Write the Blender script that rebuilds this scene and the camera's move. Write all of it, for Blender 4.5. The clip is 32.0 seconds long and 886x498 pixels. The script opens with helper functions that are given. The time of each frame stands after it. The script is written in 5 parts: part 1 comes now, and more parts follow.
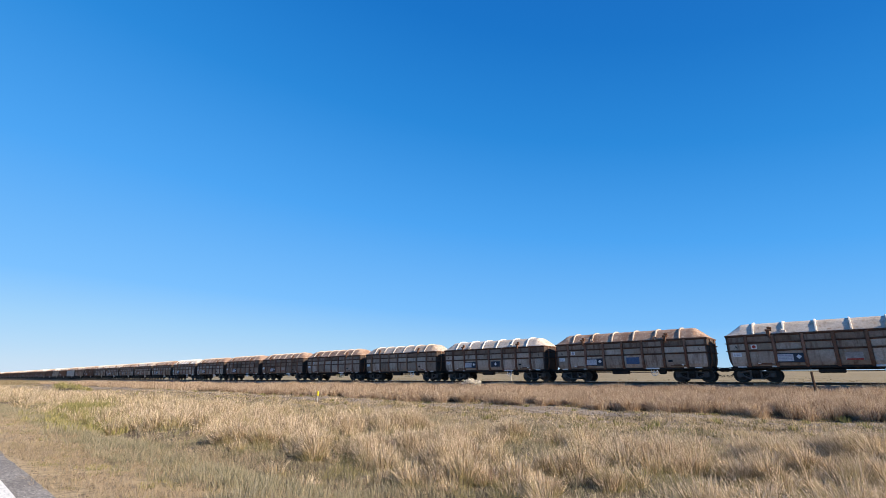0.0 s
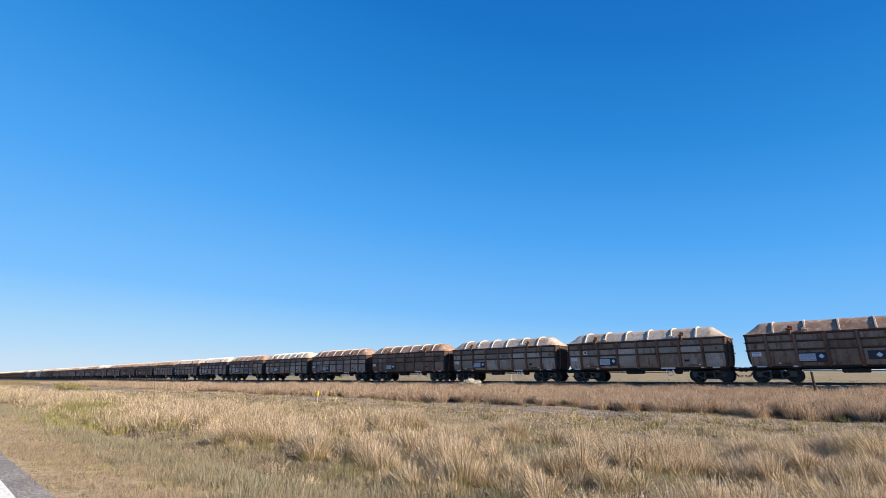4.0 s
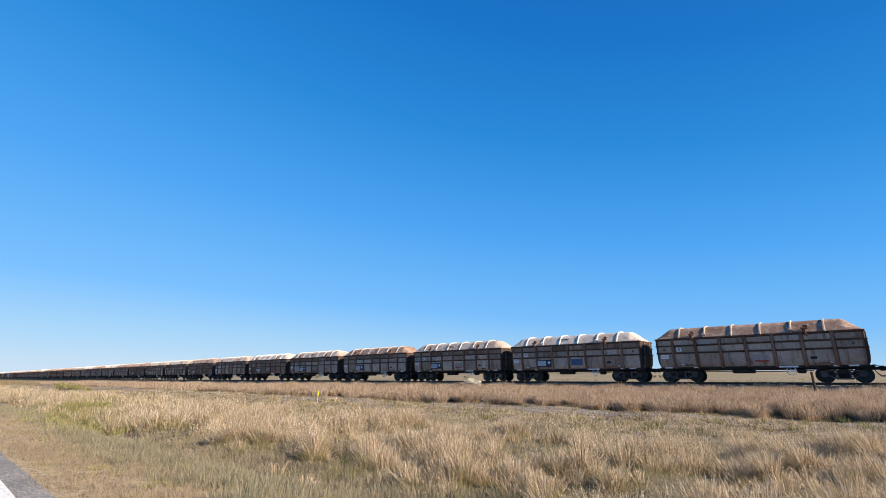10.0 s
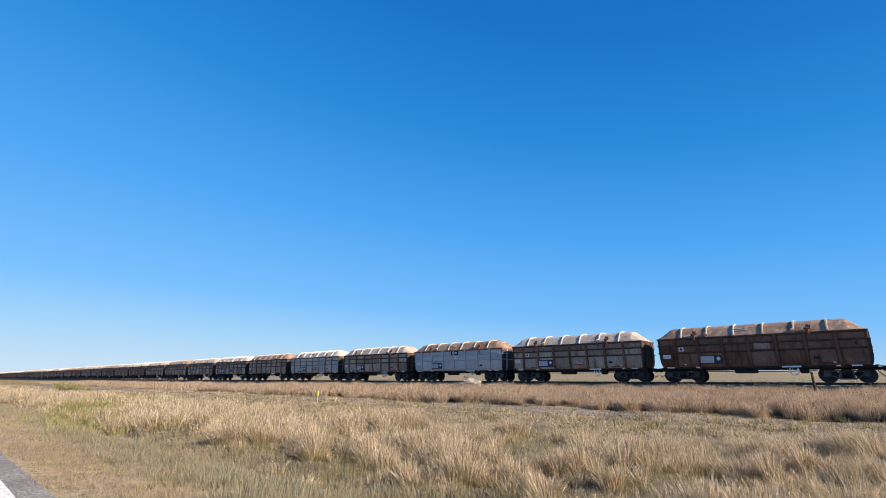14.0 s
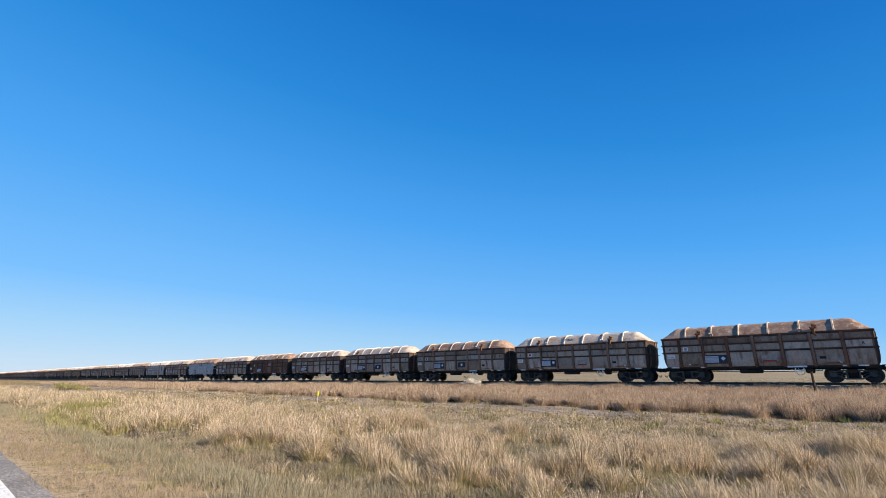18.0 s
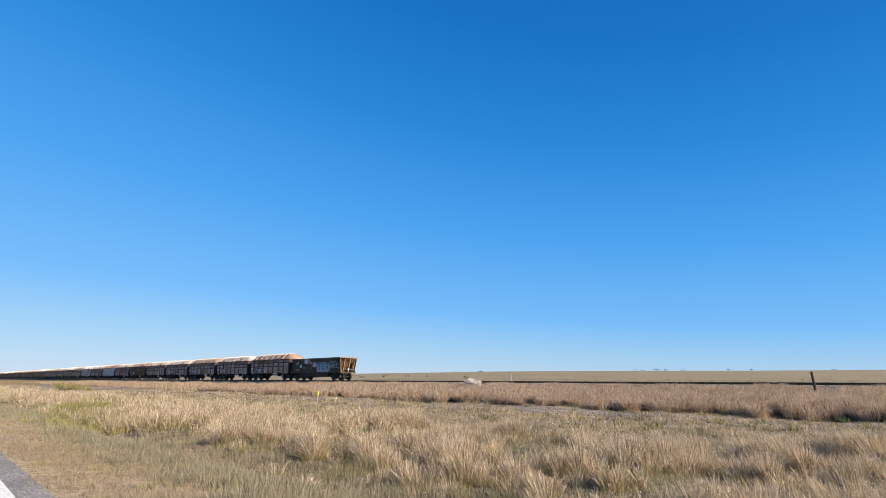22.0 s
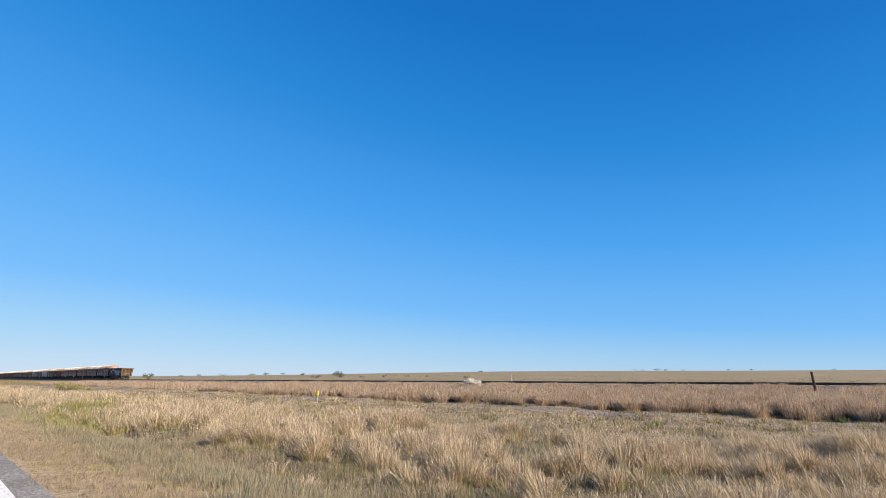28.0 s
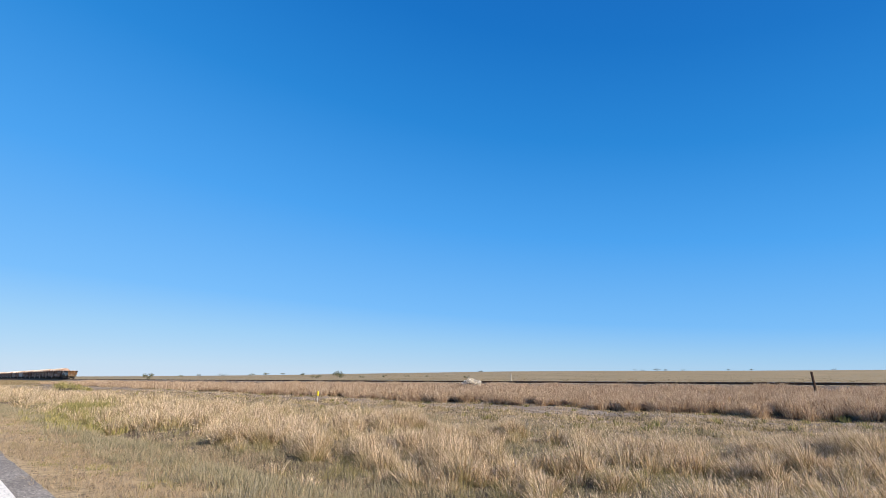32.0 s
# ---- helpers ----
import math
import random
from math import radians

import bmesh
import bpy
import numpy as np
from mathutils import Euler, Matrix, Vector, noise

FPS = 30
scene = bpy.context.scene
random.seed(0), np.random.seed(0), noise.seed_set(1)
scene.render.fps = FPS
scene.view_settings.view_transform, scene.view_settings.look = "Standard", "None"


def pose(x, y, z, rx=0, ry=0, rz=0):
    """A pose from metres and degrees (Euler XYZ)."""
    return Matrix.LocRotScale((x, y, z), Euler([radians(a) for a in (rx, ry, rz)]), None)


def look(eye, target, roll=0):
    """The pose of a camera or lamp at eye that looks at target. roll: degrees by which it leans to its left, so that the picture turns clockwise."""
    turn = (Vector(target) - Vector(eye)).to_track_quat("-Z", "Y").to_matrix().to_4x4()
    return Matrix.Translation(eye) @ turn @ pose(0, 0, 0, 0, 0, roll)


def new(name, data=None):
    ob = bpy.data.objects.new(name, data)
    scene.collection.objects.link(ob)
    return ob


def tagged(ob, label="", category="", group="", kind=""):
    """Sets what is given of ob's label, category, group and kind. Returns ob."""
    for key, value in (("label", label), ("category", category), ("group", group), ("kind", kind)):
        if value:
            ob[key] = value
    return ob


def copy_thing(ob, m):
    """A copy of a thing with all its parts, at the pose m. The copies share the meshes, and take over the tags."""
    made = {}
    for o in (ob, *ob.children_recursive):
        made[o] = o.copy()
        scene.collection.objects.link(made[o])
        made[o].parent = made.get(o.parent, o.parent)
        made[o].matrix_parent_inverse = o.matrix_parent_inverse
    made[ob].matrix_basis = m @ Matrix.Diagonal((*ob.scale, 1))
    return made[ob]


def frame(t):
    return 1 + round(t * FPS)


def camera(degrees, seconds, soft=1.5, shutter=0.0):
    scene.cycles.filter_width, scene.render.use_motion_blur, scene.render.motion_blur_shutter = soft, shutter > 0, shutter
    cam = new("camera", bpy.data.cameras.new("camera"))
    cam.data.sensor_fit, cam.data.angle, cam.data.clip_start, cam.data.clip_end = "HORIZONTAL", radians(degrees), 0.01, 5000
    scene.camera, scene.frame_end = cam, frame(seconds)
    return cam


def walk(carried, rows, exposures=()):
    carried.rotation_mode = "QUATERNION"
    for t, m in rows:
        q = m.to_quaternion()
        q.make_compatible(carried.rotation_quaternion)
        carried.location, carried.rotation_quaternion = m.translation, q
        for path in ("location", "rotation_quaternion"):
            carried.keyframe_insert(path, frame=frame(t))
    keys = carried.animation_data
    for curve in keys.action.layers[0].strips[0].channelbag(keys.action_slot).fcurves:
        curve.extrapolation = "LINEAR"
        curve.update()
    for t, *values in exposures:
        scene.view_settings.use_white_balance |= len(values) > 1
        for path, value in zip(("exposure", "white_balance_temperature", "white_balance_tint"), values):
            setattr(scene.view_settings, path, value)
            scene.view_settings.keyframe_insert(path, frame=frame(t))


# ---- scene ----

EYE = (0.0, 0.0, 1.5)
PITCH, HEADING = 15.97, 41.46          # camera tilt up; turn of the view from +Y towards -X
cam = camera(88.84, 32.0, soft=0.75)
STAND = pose(*EYE, 90 + PITCH, 0, HEADING)
walk(cam, [(0.0, STAND), (32.0, STAND)], [(0.0, 0.855), (18.2, 0.855), (20.5, 0.825), (22.5, 0.815), (32.0, 0.815)])

# the train runs along -X; rail level, track centre and speed
RAIL_Z, TRACK_Y, SPEED = 1.26, 36.4, 15.33
PITCH_W, LEN_W = 12.33, 11.28           # wagon spacing and body length
HOPPER_MID_19 = -7.76                   # x of the hopper's middle at 19 s
WAGON_MID_17 = 10.87                    # x of the last lidded wagon's middle at 17 s
WAGONS = 58

# ---------------------------------------------------------------- light
SUN_AZ, SUN_EL = 6.5, 27.0              # degrees from +X towards +Y; height
world = bpy.data.worlds.new("world")
scene.world = world
world.use_nodes = True
wn = world.node_tree.nodes
sky = wn.new("ShaderNodeTexSky")
sky.sky_type = "NISHITA"
sky.sun_disc = False
sky.sun_elevation = radians(SUN_EL)
sky.sun_rotation = radians(90 - SUN_AZ)
sky.altitude = 200
sky.air_density, sky.dust_density, sky.ozone_density = 1.0, 0.0, 3.0
wn["Background"].inputs["Strength"].default_value = 0.0635
wl = world.node_tree.links
split, join = wn.new("ShaderNodeSeparateColor"), wn.new("ShaderNodeCombineColor")
wl.new(sky.outputs[0], split.inputs[0])
# the deep clear blue of a dry winter sky: power and gain of red, green, blue
for i, (power, gain) in enumerate(((1.28, 0.44), (0.76, 1.62), (0.51, 3.78))):
    pw_, mu_ = wn.new("ShaderNodeMath"), wn.new("ShaderNodeMath")
    pw_.operation, mu_.operation = "POWER", "MULTIPLY"
    pw_.inputs[1].default_value, mu_.inputs[1].default_value = power, gain
    wl.new(split.outputs[i], pw_.inputs[0])
    wl.new(pw_.outputs[0], mu_.inputs[0])
    wl.new(mu_.outputs[0], join.inputs[i])
# haze evens the sky towards the horizon: tone by height over the horizon, mixed with the sky texture
wt, wx, wr = wn.new("ShaderNodeTexCoord"), wn.new("ShaderNodeSeparateXYZ"), wn.new("ShaderNodeValToRGB")
wl.new(wt.outputs["Generated"], wx.inputs[0])
# the side away from the sun is a little paler
wa, wb = wn.new("ShaderNodeMath"), wn.new("ShaderNodeMath")
wa.operation, wb.operation = "MULTIPLY_ADD", "MULTIPLY"
wa.inputs[1].default_value, wa.inputs[2].default_value = 0.36, 1.20
wl.new(wx.outputs["X"], wa.inputs[0])
wl.new(wa.outputs[0], wb.inputs[0])
wl.new(wx.outputs["Z"], wb.inputs[1])
wc, we = wn.new("ShaderNodeMath"), wn.new("ShaderNodeMath")
wc.operation, we.operation = "MULTIPLY_ADD", "ADD"
wc.inputs[1].default_value, wc.inputs[2].default_value = 0.055, 0.030
wl.new(wx.outputs["X"], wc.inputs[0])
wl.new(wc.outputs[0], we.inputs[0])
wl.new(wb.outputs[0], we.inputs[1])
wl.new(we.outputs[0], wr.inputs[0])
tones = ((0.0, (0.47, 0.63, 0.79)), (0.06, (0.345, 0.58, 0.83)), (0.125, (0.19, 0.482, 0.90)), (0.308, (0.072, 0.362, 0.85)), (0.514, (0.020, 0.240, 0.67)), (0.705, (0.007, 0.162, 0.54)), (1.0, (0.005, 0.095, 0.42)))
while len(wr.color_ramp.elements) < len(tones):
    wr.color_ramp.elements.new(0.5)
for e_, (p_, c_) in zip(wr.color_ramp.elements, tones):
    e_.position, e_.color = p_, (*c_, 1)
wg, wm = wn.new("ShaderNodeVectorMath"), wn.new("ShaderNodeMix")
wg.operation, wg.inputs["Scale"].default_value = "SCALE", 9.1
wl.new(wr.outputs[0], wg.inputs[0])
wm.data_type = "RGBA"
wm.inputs["Factor"].default_value = 0.8
wl.new(join.outputs[0], wm.inputs["A"])
wl.new(wg.outputs[0], wm.inputs["B"])
wl.new(wm.outputs["Result"], wn["Background"].inputs["Color"])

sun = new("sun", bpy.data.lights.new("sun", "SUN"))
sun.data.energy, sun.data.angle, sun.data.color = 5.0, radians(0.5), (1.0, 0.865, 0.69)
sd = Vector((math.cos(radians(SUN_EL)) * math.cos(radians(SUN_AZ)), math.cos(radians(SUN_EL)) * math.sin(radians(SUN_AZ)), math.sin(radians(SUN_EL))))
sun.matrix_world = look(sd * 60, (0, 0, 0))


# ---------------------------------------------------------------- materials
def mat(name, rough=0.8, metal=0.0):
    m = bpy.data.materials.new(name)
    m.use_nodes = True
    b = m.node_tree.nodes["Principled BSDF"]
    b.inputs["Roughness"].default_value, b.inputs["Metallic"].default_value = rough, metal
    b.inputs["Specular IOR Level"].default_value = 0.3
    return m, m.node_tree.nodes, m.node_tree.links, b


def ramp(nodes, stops):
    r = nodes.new("ShaderNodeValToRGB")
    e = r.color_ramp.elements
    while len(e) < len(stops):
        e.new(0.5)
    for k, (p, c) in zip(e, stops):
        k.position, k.color = p, (*c, 1)
    return r


def coords(nodes, links, spread=0.0, kind="Object", scale=(1, 1, 1)):
    """Texture coordinates, shifted by each object's own random number."""
    tc = nodes.new("ShaderNodeTexCoord")
    mp = nodes.new("ShaderNodeMapping")
    mp.inputs["Scale"].default_value = scale
    links.new(tc.outputs[kind], mp.inputs["Vector"])
    if spread:
        oi = nodes.new("ShaderNodeObjectInfo")
        mu = nodes.new("ShaderNodeMath")
        mu.operation = "MULTIPLY"
        mu.inputs[1].default_value = spread
        links.new(oi.outputs["Random"], mu.inputs[0])
        links.new(mu.outputs[0], mp.inputs["Location"])
    return mp.outputs[0]


def noise_tex(nodes, links, vec, scale, detail=4, rough=0.55):
    n = nodes.new("ShaderNodeTexNoise")
    n.inputs["Scale"].default_value, n.inputs["Detail"].default_value, n.inputs["Roughness"].default_value = scale, detail, rough
    links.new(vec, n.inputs["Vector"])
    return n.outputs["Fac"]


def mixc(nodes, links, fac, a, b, blend="MIX"):
    m = nodes.new("ShaderNodeMix")
    m.data_type, m.blend_type = "RGBA", blend
    for sock, v in ((m.inputs["Factor"], fac), (m.inputs["A"], a), (m.inputs["B"], b)):
        if isinstance(v, (int, float)):
            sock.default_value = v
        elif isinstance(v, tuple):
            sock.default_value = (*v, 1)
        else:
            links.new(v, sock)
    return m.outputs["Result"]


def bump(nodes, links, b, height, strength=0.3, dist=0.02):
    bp = nodes.new("ShaderNodeBump")
    bp.inputs["Strength"].default_value, bp.inputs["Distance"].default_value = strength, dist
    links.new(height, bp.inputs["Height"])
    links.new(bp.outputs[0], b.inputs["Normal"])


def worn(name, base, stain, rust, amount=0.5, rough=0.75, metal=0.0, streak=True, fine=9.0, tone=0.0):
    """Weathered painted steel: base paint, broad dust stains, rust blotches and downward streaks."""
    m, n, l, b = mat(name, rough, metal)
    b.inputs["Specular IOR Level"].default_value = 0.12
    v = coords(n, l, 37.0)
    big = ramp(n, [(0.35, (0, 0, 0)), (0.68, (1, 1, 1))])
    l.new(noise_tex(n, l, v, 0.55, 5, 0.6), big.inputs[0])
    c = mixc(n, l, big.outputs[0], base, stain)
    vs = coords(n, l, 53.0, "Object", (1, 1, 0.16)) if streak else coords(n, l, 53.0)
    st = ramp(n, [(0.62 - 0.22 * amount, (0, 0, 0)), (0.80 - 0.12 * amount, (1, 1, 1))])
    l.new(noise_tex(n, l, vs, 3.2, 6, 0.65), st.inputs[0])
    c = mixc(n, l, st.outputs[0], c, rust)
    g = ramp(n, [(0.3, (0.72, 0.72, 0.72)), (0.7, (1.12, 1.12, 1.12))])
    grain = noise_tex(n, l, v, fine, 6, 0.7)
    l.new(grain, g.inputs[0])
    c = mixc(n, l, 1.0, c, g.outputs[0], "MULTIPLY")
    if tone:
        oi = n.new("ShaderNodeObjectInfo")
        tr = ramp(n, [(0.0, (1 - tone, 1 - 1.15 * tone, 1 - 1.3 * tone)), (0.5, (1, 1, 1)), (1.0, (1 + 0.8 * tone, 1 + 0.9 * tone, 1 + 1.0 * tone))])
        l.new(oi.outputs["Random"], tr.inputs[0])
        c = mixc(n, l, 1.0, c, tr.outputs[0], "MULTIPLY")
    l.new(c, b.inputs["Base Color"])
    bump(n, l, b, grain, 0.25, 0.01)
    return m


def plain(name, colour, rough=0.7, metal=0.0, vary=0.25, scale=6.0):
    m, n, l, b = mat(name, rough, metal)
    v = coords(n, l, 19.0)
    r = ramp(n, [(0.3, tuple(c * (1 - vary) for c in colour)), (0.7, tuple(min(1, c * (1 + vary)) for c in colour))])
    l.new(noise_tex(n, l, v, scale, 5, 0.65), r.inputs[0])
    l.new(r.outputs[0], b.inputs["Base Color"])
    return m


M_BROWN = worn("brown_wagon_paint", (0.193, 0.105, 0.066), (0.244, 0.155, 0.105), (0.118, 0.046, 0.025), 0.6)
M_DARK = worn("dark_brown_wagon_paint", (0.151, 0.074, 0.046), (0.193, 0.109, 0.071), (0.092, 0.035, 0.020), 0.8)
M_TAN = worn("pale_brown_wagon_paint", (0.244, 0.160, 0.105), (0.202, 0.122, 0.076), (0.143, 0.063, 0.032), 0.4)
M_GREY = worn("grey_wagon_paint", (0.53, 0.54, 0.53), (0.46, 0.46, 0.44), (0.30, 0.24, 0.19), 0.05)
M_PALE = worn("light_grey_wagon_paint", (0.50, 0.46, 0.42), (0.42, 0.36, 0.30), (0.24, 0.13, 0.08), 0.25)
P_BROWN = worn("brown_panel_paint", (0.255, 0.172, 0.120), (0.345, 0.262, 0.20), (0.105, 0.048, 0.027), 0.6, tone=0.3)
P_DARK = worn("dark_brown_panel_paint", (0.155, 0.078, 0.048), (0.23, 0.145, 0.10), (0.08, 0.034, 0.018), 0.6, tone=0.3)
P_TAN = worn("pale_brown_panel_paint", (0.385, 0.302, 0.23), (0.51, 0.43, 0.35), (0.135, 0.065, 0.038), 0.5, tone=0.3)
P_GREY = worn("grey_panel_paint", (0.55, 0.56, 0.555), (0.49, 0.49, 0.47), (0.32, 0.26, 0.21), 0.05, tone=0.08)
P_PALE = worn("light_grey_panel_paint", (0.58, 0.55, 0.51), (0.52, 0.47, 0.41), (0.26, 0.15, 0.09), 0.2, tone=0.15)
M_RIB_R = worn("rusty_rib_paint", (0.20, 0.102, 0.065), (0.26, 0.155, 0.105), (0.11, 0.042, 0.025), 0.6, tone=0.25)
M_RIB_B = worn("brown_rib_paint", (0.24, 0.135, 0.085), (0.30, 0.195, 0.13), (0.15, 0.07, 0.04), 0.5, tone=0.25)
# rusty rails, darkened to paint shadow lines at the belts and lid eave
M_SHADE_RAIL = worn("shade_dark_rusty_rail", (0.085, 0.045, 0.03), (0.13, 0.075, 0.05), (0.06, 0.026, 0.015), 0.4)
M_RIB_T = worn("pale_rib_paint", (0.36, 0.30, 0.24), (0.30, 0.22, 0.16), (0.20, 0.09, 0.05), 0.4, tone=0.25)
M_LID_W = worn("white_lid_fibreglass", (0.66, 0.595, 0.515), (0.50, 0.41, 0.32), (0.32, 0.215, 0.14), 0.40, 0.55, streak=False)
M_LID_D = worn("dusty_lid_fibreglass", (0.58, 0.505, 0.425), (0.41, 0.32, 0.245), (0.27, 0.165, 0.10), 0.55, 0.6, streak=False)
M_LID_R = worn("rust_stained_lid", (0.40, 0.275, 0.20), (0.23, 0.13, 0.083), (0.60, 0.49, 0.38), 0.5, 0.65, streak=False)
# paler than the white lid: the sun on the rib edges is in the colour
M_LIDRIB = worn("lit_lid_rib_fibreglass", (0.86, 0.80, 0.71), (0.76, 0.66, 0.54), (0.55, 0.42, 0.32), 0.1, 0.5, streak=False)
# near-black end colour paints the shadow in the gap between wagons
M_SHADE_END = worn("shade_blackened_end_steel", (0.060, 0.046, 0.040), (0.085, 0.066, 0.056), (0.045, 0.030, 0.024), 0.4)
M_UNDER = worn("grimy_black_steel", (0.024, 0.022, 0.021), (0.045, 0.04, 0.035), (0.06, 0.04, 0.028), 0.3, 0.8, streak=False)
M_BOGIE = worn("dusty_bogie_steel", (0.078, 0.074, 0.070), (0.135, 0.125, 0.115), (0.06, 0.043, 0.033), 0.3, 0.75, streak=False)
M_WHEEL = worn("wheel_steel", (0.04, 0.038, 0.037), (0.075, 0.07, 0.064), (0.10, 0.06, 0.04), 0.2, 0.5, 0.3, streak=False)
M_TREAD = plain("polished_steel", (0.55, 0.54, 0.52), 0.28, 1.0, 0.1)
M_LATCH = plain("rusty_latch_iron", (0.19, 0.085, 0.045), 0.85, 0.0, 0.4, 14)
M_HOSE = plain("black_rubber", (0.02, 0.02, 0.02), 0.6)
M_WHITE = plain("white_plate", (0.72, 0.72, 0.70), 0.6, 0.0, 0.12, 8)
M_PALEPANEL = plain("faded_white_panel", (0.50, 0.50, 0.51), 0.6, 0.0, 0.2, 7)
M_NAVY = plain("navy_placard", (0.035, 0.04, 0.055), 0.6, 0.0, 0.3, 8)
M_BLUE = plain("faded_blue_paint", (0.08, 0.12, 0.20), 0.7, 0.0, 0.25, 8)
M_RED = plain("faded_red_paint", (0.36, 0.05, 0.035), 0.7, 0.0, 0.3, 8)
M_MAROON = plain("dark_maroon_paint", (0.09, 0.03, 0.03), 0.7, 0.0, 0.2, 8)
M_BLACK = plain("black_lettering", (0.02, 0.02, 0.02), 0.7)
M_TEXT = plain("grey_lettering", (0.30, 0.31, 0.36), 0.7)
M_HOP = worn("dark_brown_hopper_paint", (0.080, 0.060, 0.037), (0.110, 0.084, 0.055), (0.055, 0.036, 0.022), 0.3)
M_HOPEND = worn("orange_brown_hopper_end", (0.46, 0.29, 0.17), (0.38, 0.23, 0.135), (0.22, 0.11, 0.06), 0.3)
M_TEAL = plain("teal_spray_paint", (0.06, 0.20, 0.25), 0.5, 0.0, 0.4, 2.5)
M_CLOUD = plain("pale_blue_overspray", (0.27, 0.32, 0.335), 0.6, 0.0, 0.6, 2.2)
M_SPRAY = plain("white_spray_paint", (0.36, 0.47, 0.50), 0.5, 0.0, 0.5, 3)
M_RAIL = worn("rusty_rail_steel", (0.10, 0.055, 0.035), (0.13, 0.08, 0.05), (0.06, 0.035, 0.025), 0.4, streak=False)
M_SLEEPER = worn("weathered_sleeper", (0.24, 0.22, 0.20), (0.18, 0.15, 0.12), (0.10, 0.07, 0.05), 0.3, 0.9, streak=False)
M_POST = worn("weathered_post", (0.060, 0.036, 0.026), (0.085, 0.055, 0.04), (0.04, 0.022, 0.015), 0.3, 0.9)
M_PALEPOST = plain("pale_weathered_wood", (0.42, 0.40, 0.36), 0.85)
M_YELLOW = plain("yellow_marker_plastic", (0.70, 0.50, 0.03), 0.5, 0.0, 0.08)
def mat_line():
    m, n, l, b = mat("worn_white_road_paint", 0.7)
    v = coords(n, l)
    r = ramp(n, [(0.36, (0.20, 0.19, 0.18)), (0.44, (0.74, 0.70, 0.62)), (0.7, (0.92, 0.88, 0.79))])
    l.new(noise_tex(n, l, v, 26, 6, 0.75), r.inputs[0])
    l.new(r.outputs[0], b.inputs["Base Color"])
    return m


M_LINE = mat_line()


def mat_ground():
    m, n, l, b = mat("dry_earth_and_stubble", 0.95)
    v = coords(n, l)
    r1 = ramp(n, [(0.32, (0.21, 0.16, 0.085)), (0.47, (0.35, 0.265, 0.15)), (0.60, (0.46, 0.35, 0.205)), (0.72, (0.26, 0.21, 0.10))])
    l.new(noise_tex(n, l, v, 0.05, 8, 0.68), r1.inputs[0])
    r2 = ramp(n, [(0.36, (0.42, 0.40, 0.38)), (0.50, (0.95, 0.94, 0.92)), (0.66, (1.25, 1.22, 1.18))])
    fine = noise_tex(n, l, v, 6.0, 8, 0.72)
    l.new(fine, r2.inputs[0])
    c = mixc(n, l, 1.0, r1.outputs[0], r2.outputs[0], "MULTIPLY")
    l.new(c, b.inputs["Base Color"])
    bump(n, l, b, fine, 0.3, 0.02)
    return m


def mat_dirt():
    m, n, l, b = mat("grey_cracked_clay", 0.95)
    v = coords(n, l, 0, "Object", (0.22, 1.3, 1))
    r1 = ramp(n, [(0.36, (0.09, 0.065, 0.042)), (0.46, (0.20, 0.155, 0.112)), (0.58, (0.30, 0.25, 0.20)), (0.70, (0.43, 0.38, 0.32))])
    f = noise_tex(n, l, v, 2.2, 9, 0.7)
    l.new(f, r1.inputs[0])
    l.new(r1.outputs[0], b.inputs["Base Color"])
    bump(n, l, b, f, 0.7, 0.06)
    return m


def mat_asphalt():
    m, n, l, b = mat("chip_sealed_asphalt", 0.9)
    v = coords(n, l)
    vo = n.new("ShaderNodeTexVoronoi")
    vo.inputs["Scale"].default_value = 48
    l.new(v, vo.inputs["Vector"])
    r = ramp(n, [(0.0, (0.13, 0.115, 0.10)), (0.45, (0.245, 0.218, 0.188)), (0.75, (0.35, 0.312, 0.265)), (0.90, (0.50, 0.45, 0.38)), (0.95, (0.80, 0.73, 0.62))])
    l.new(vo.outputs["Color"], r.inputs[0])
    r2 = ramp(n, [(0.3, (0.68, 0.68, 0.68)), (0.7, (1.15, 1.15, 1.15))])
    l.new(noise_tex(n, l, v, 0.8, 6), r2.inputs[0])
    l.new(mixc(n, l, 1.0, r.outputs[0], r2.outputs[0], "MULTIPLY"), b.inputs["Base Color"])
    bump(n, l, b, vo.outputs["Distance"], 0.6, 0.01)
    return m


WEATHERED = 0.97        # how far the season has dulled the straw


def mat_grass(name, stops, patch, patch_at=(0.55, 0.7), pscale=0.35):
    """Dry blades: each blade its own tone, with patches of another tone some metres wide; light passes through."""
    m, n, l, b = mat(name, 0.7)
    g = n.new("ShaderNodeNewGeometry")
    stops = [(p, tuple(WEATHERED * c for c in colour)) for p, colour in stops]
    patch = tuple(WEATHERED * c for c in patch)
    r = ramp(n, stops)
    l.new(g.outputs["Random Per Island"], r.inputs[0])
    v = coords(n, l)
    pr = ramp(n, [(patch_at[0], (0, 0, 0)), (patch_at[1], (1, 1, 1))])
    l.new(noise_tex(n, l, v, pscale, 3), pr.inputs[0])
    pc = mixc(n, l, 0.7, r.outputs[0], patch)
    c = mixc(n, l, pr.outputs[0], r.outputs[0], pc)
    l.new(c, b.inputs["Base Color"])
    tr = n.new("ShaderNodeBsdfTranslucent")
    l.new(c, tr.inputs["Color"])
    mx = n.new("ShaderNodeMixShader")
    mx.inputs[0].default_value = 0.38
    l.new(b.outputs[0], mx.inputs[1])
    l.new(tr.outputs[0], mx.inputs[2])
    l.new(mx.outputs[0], n["Material Output"].inputs["Surface"])
    return m


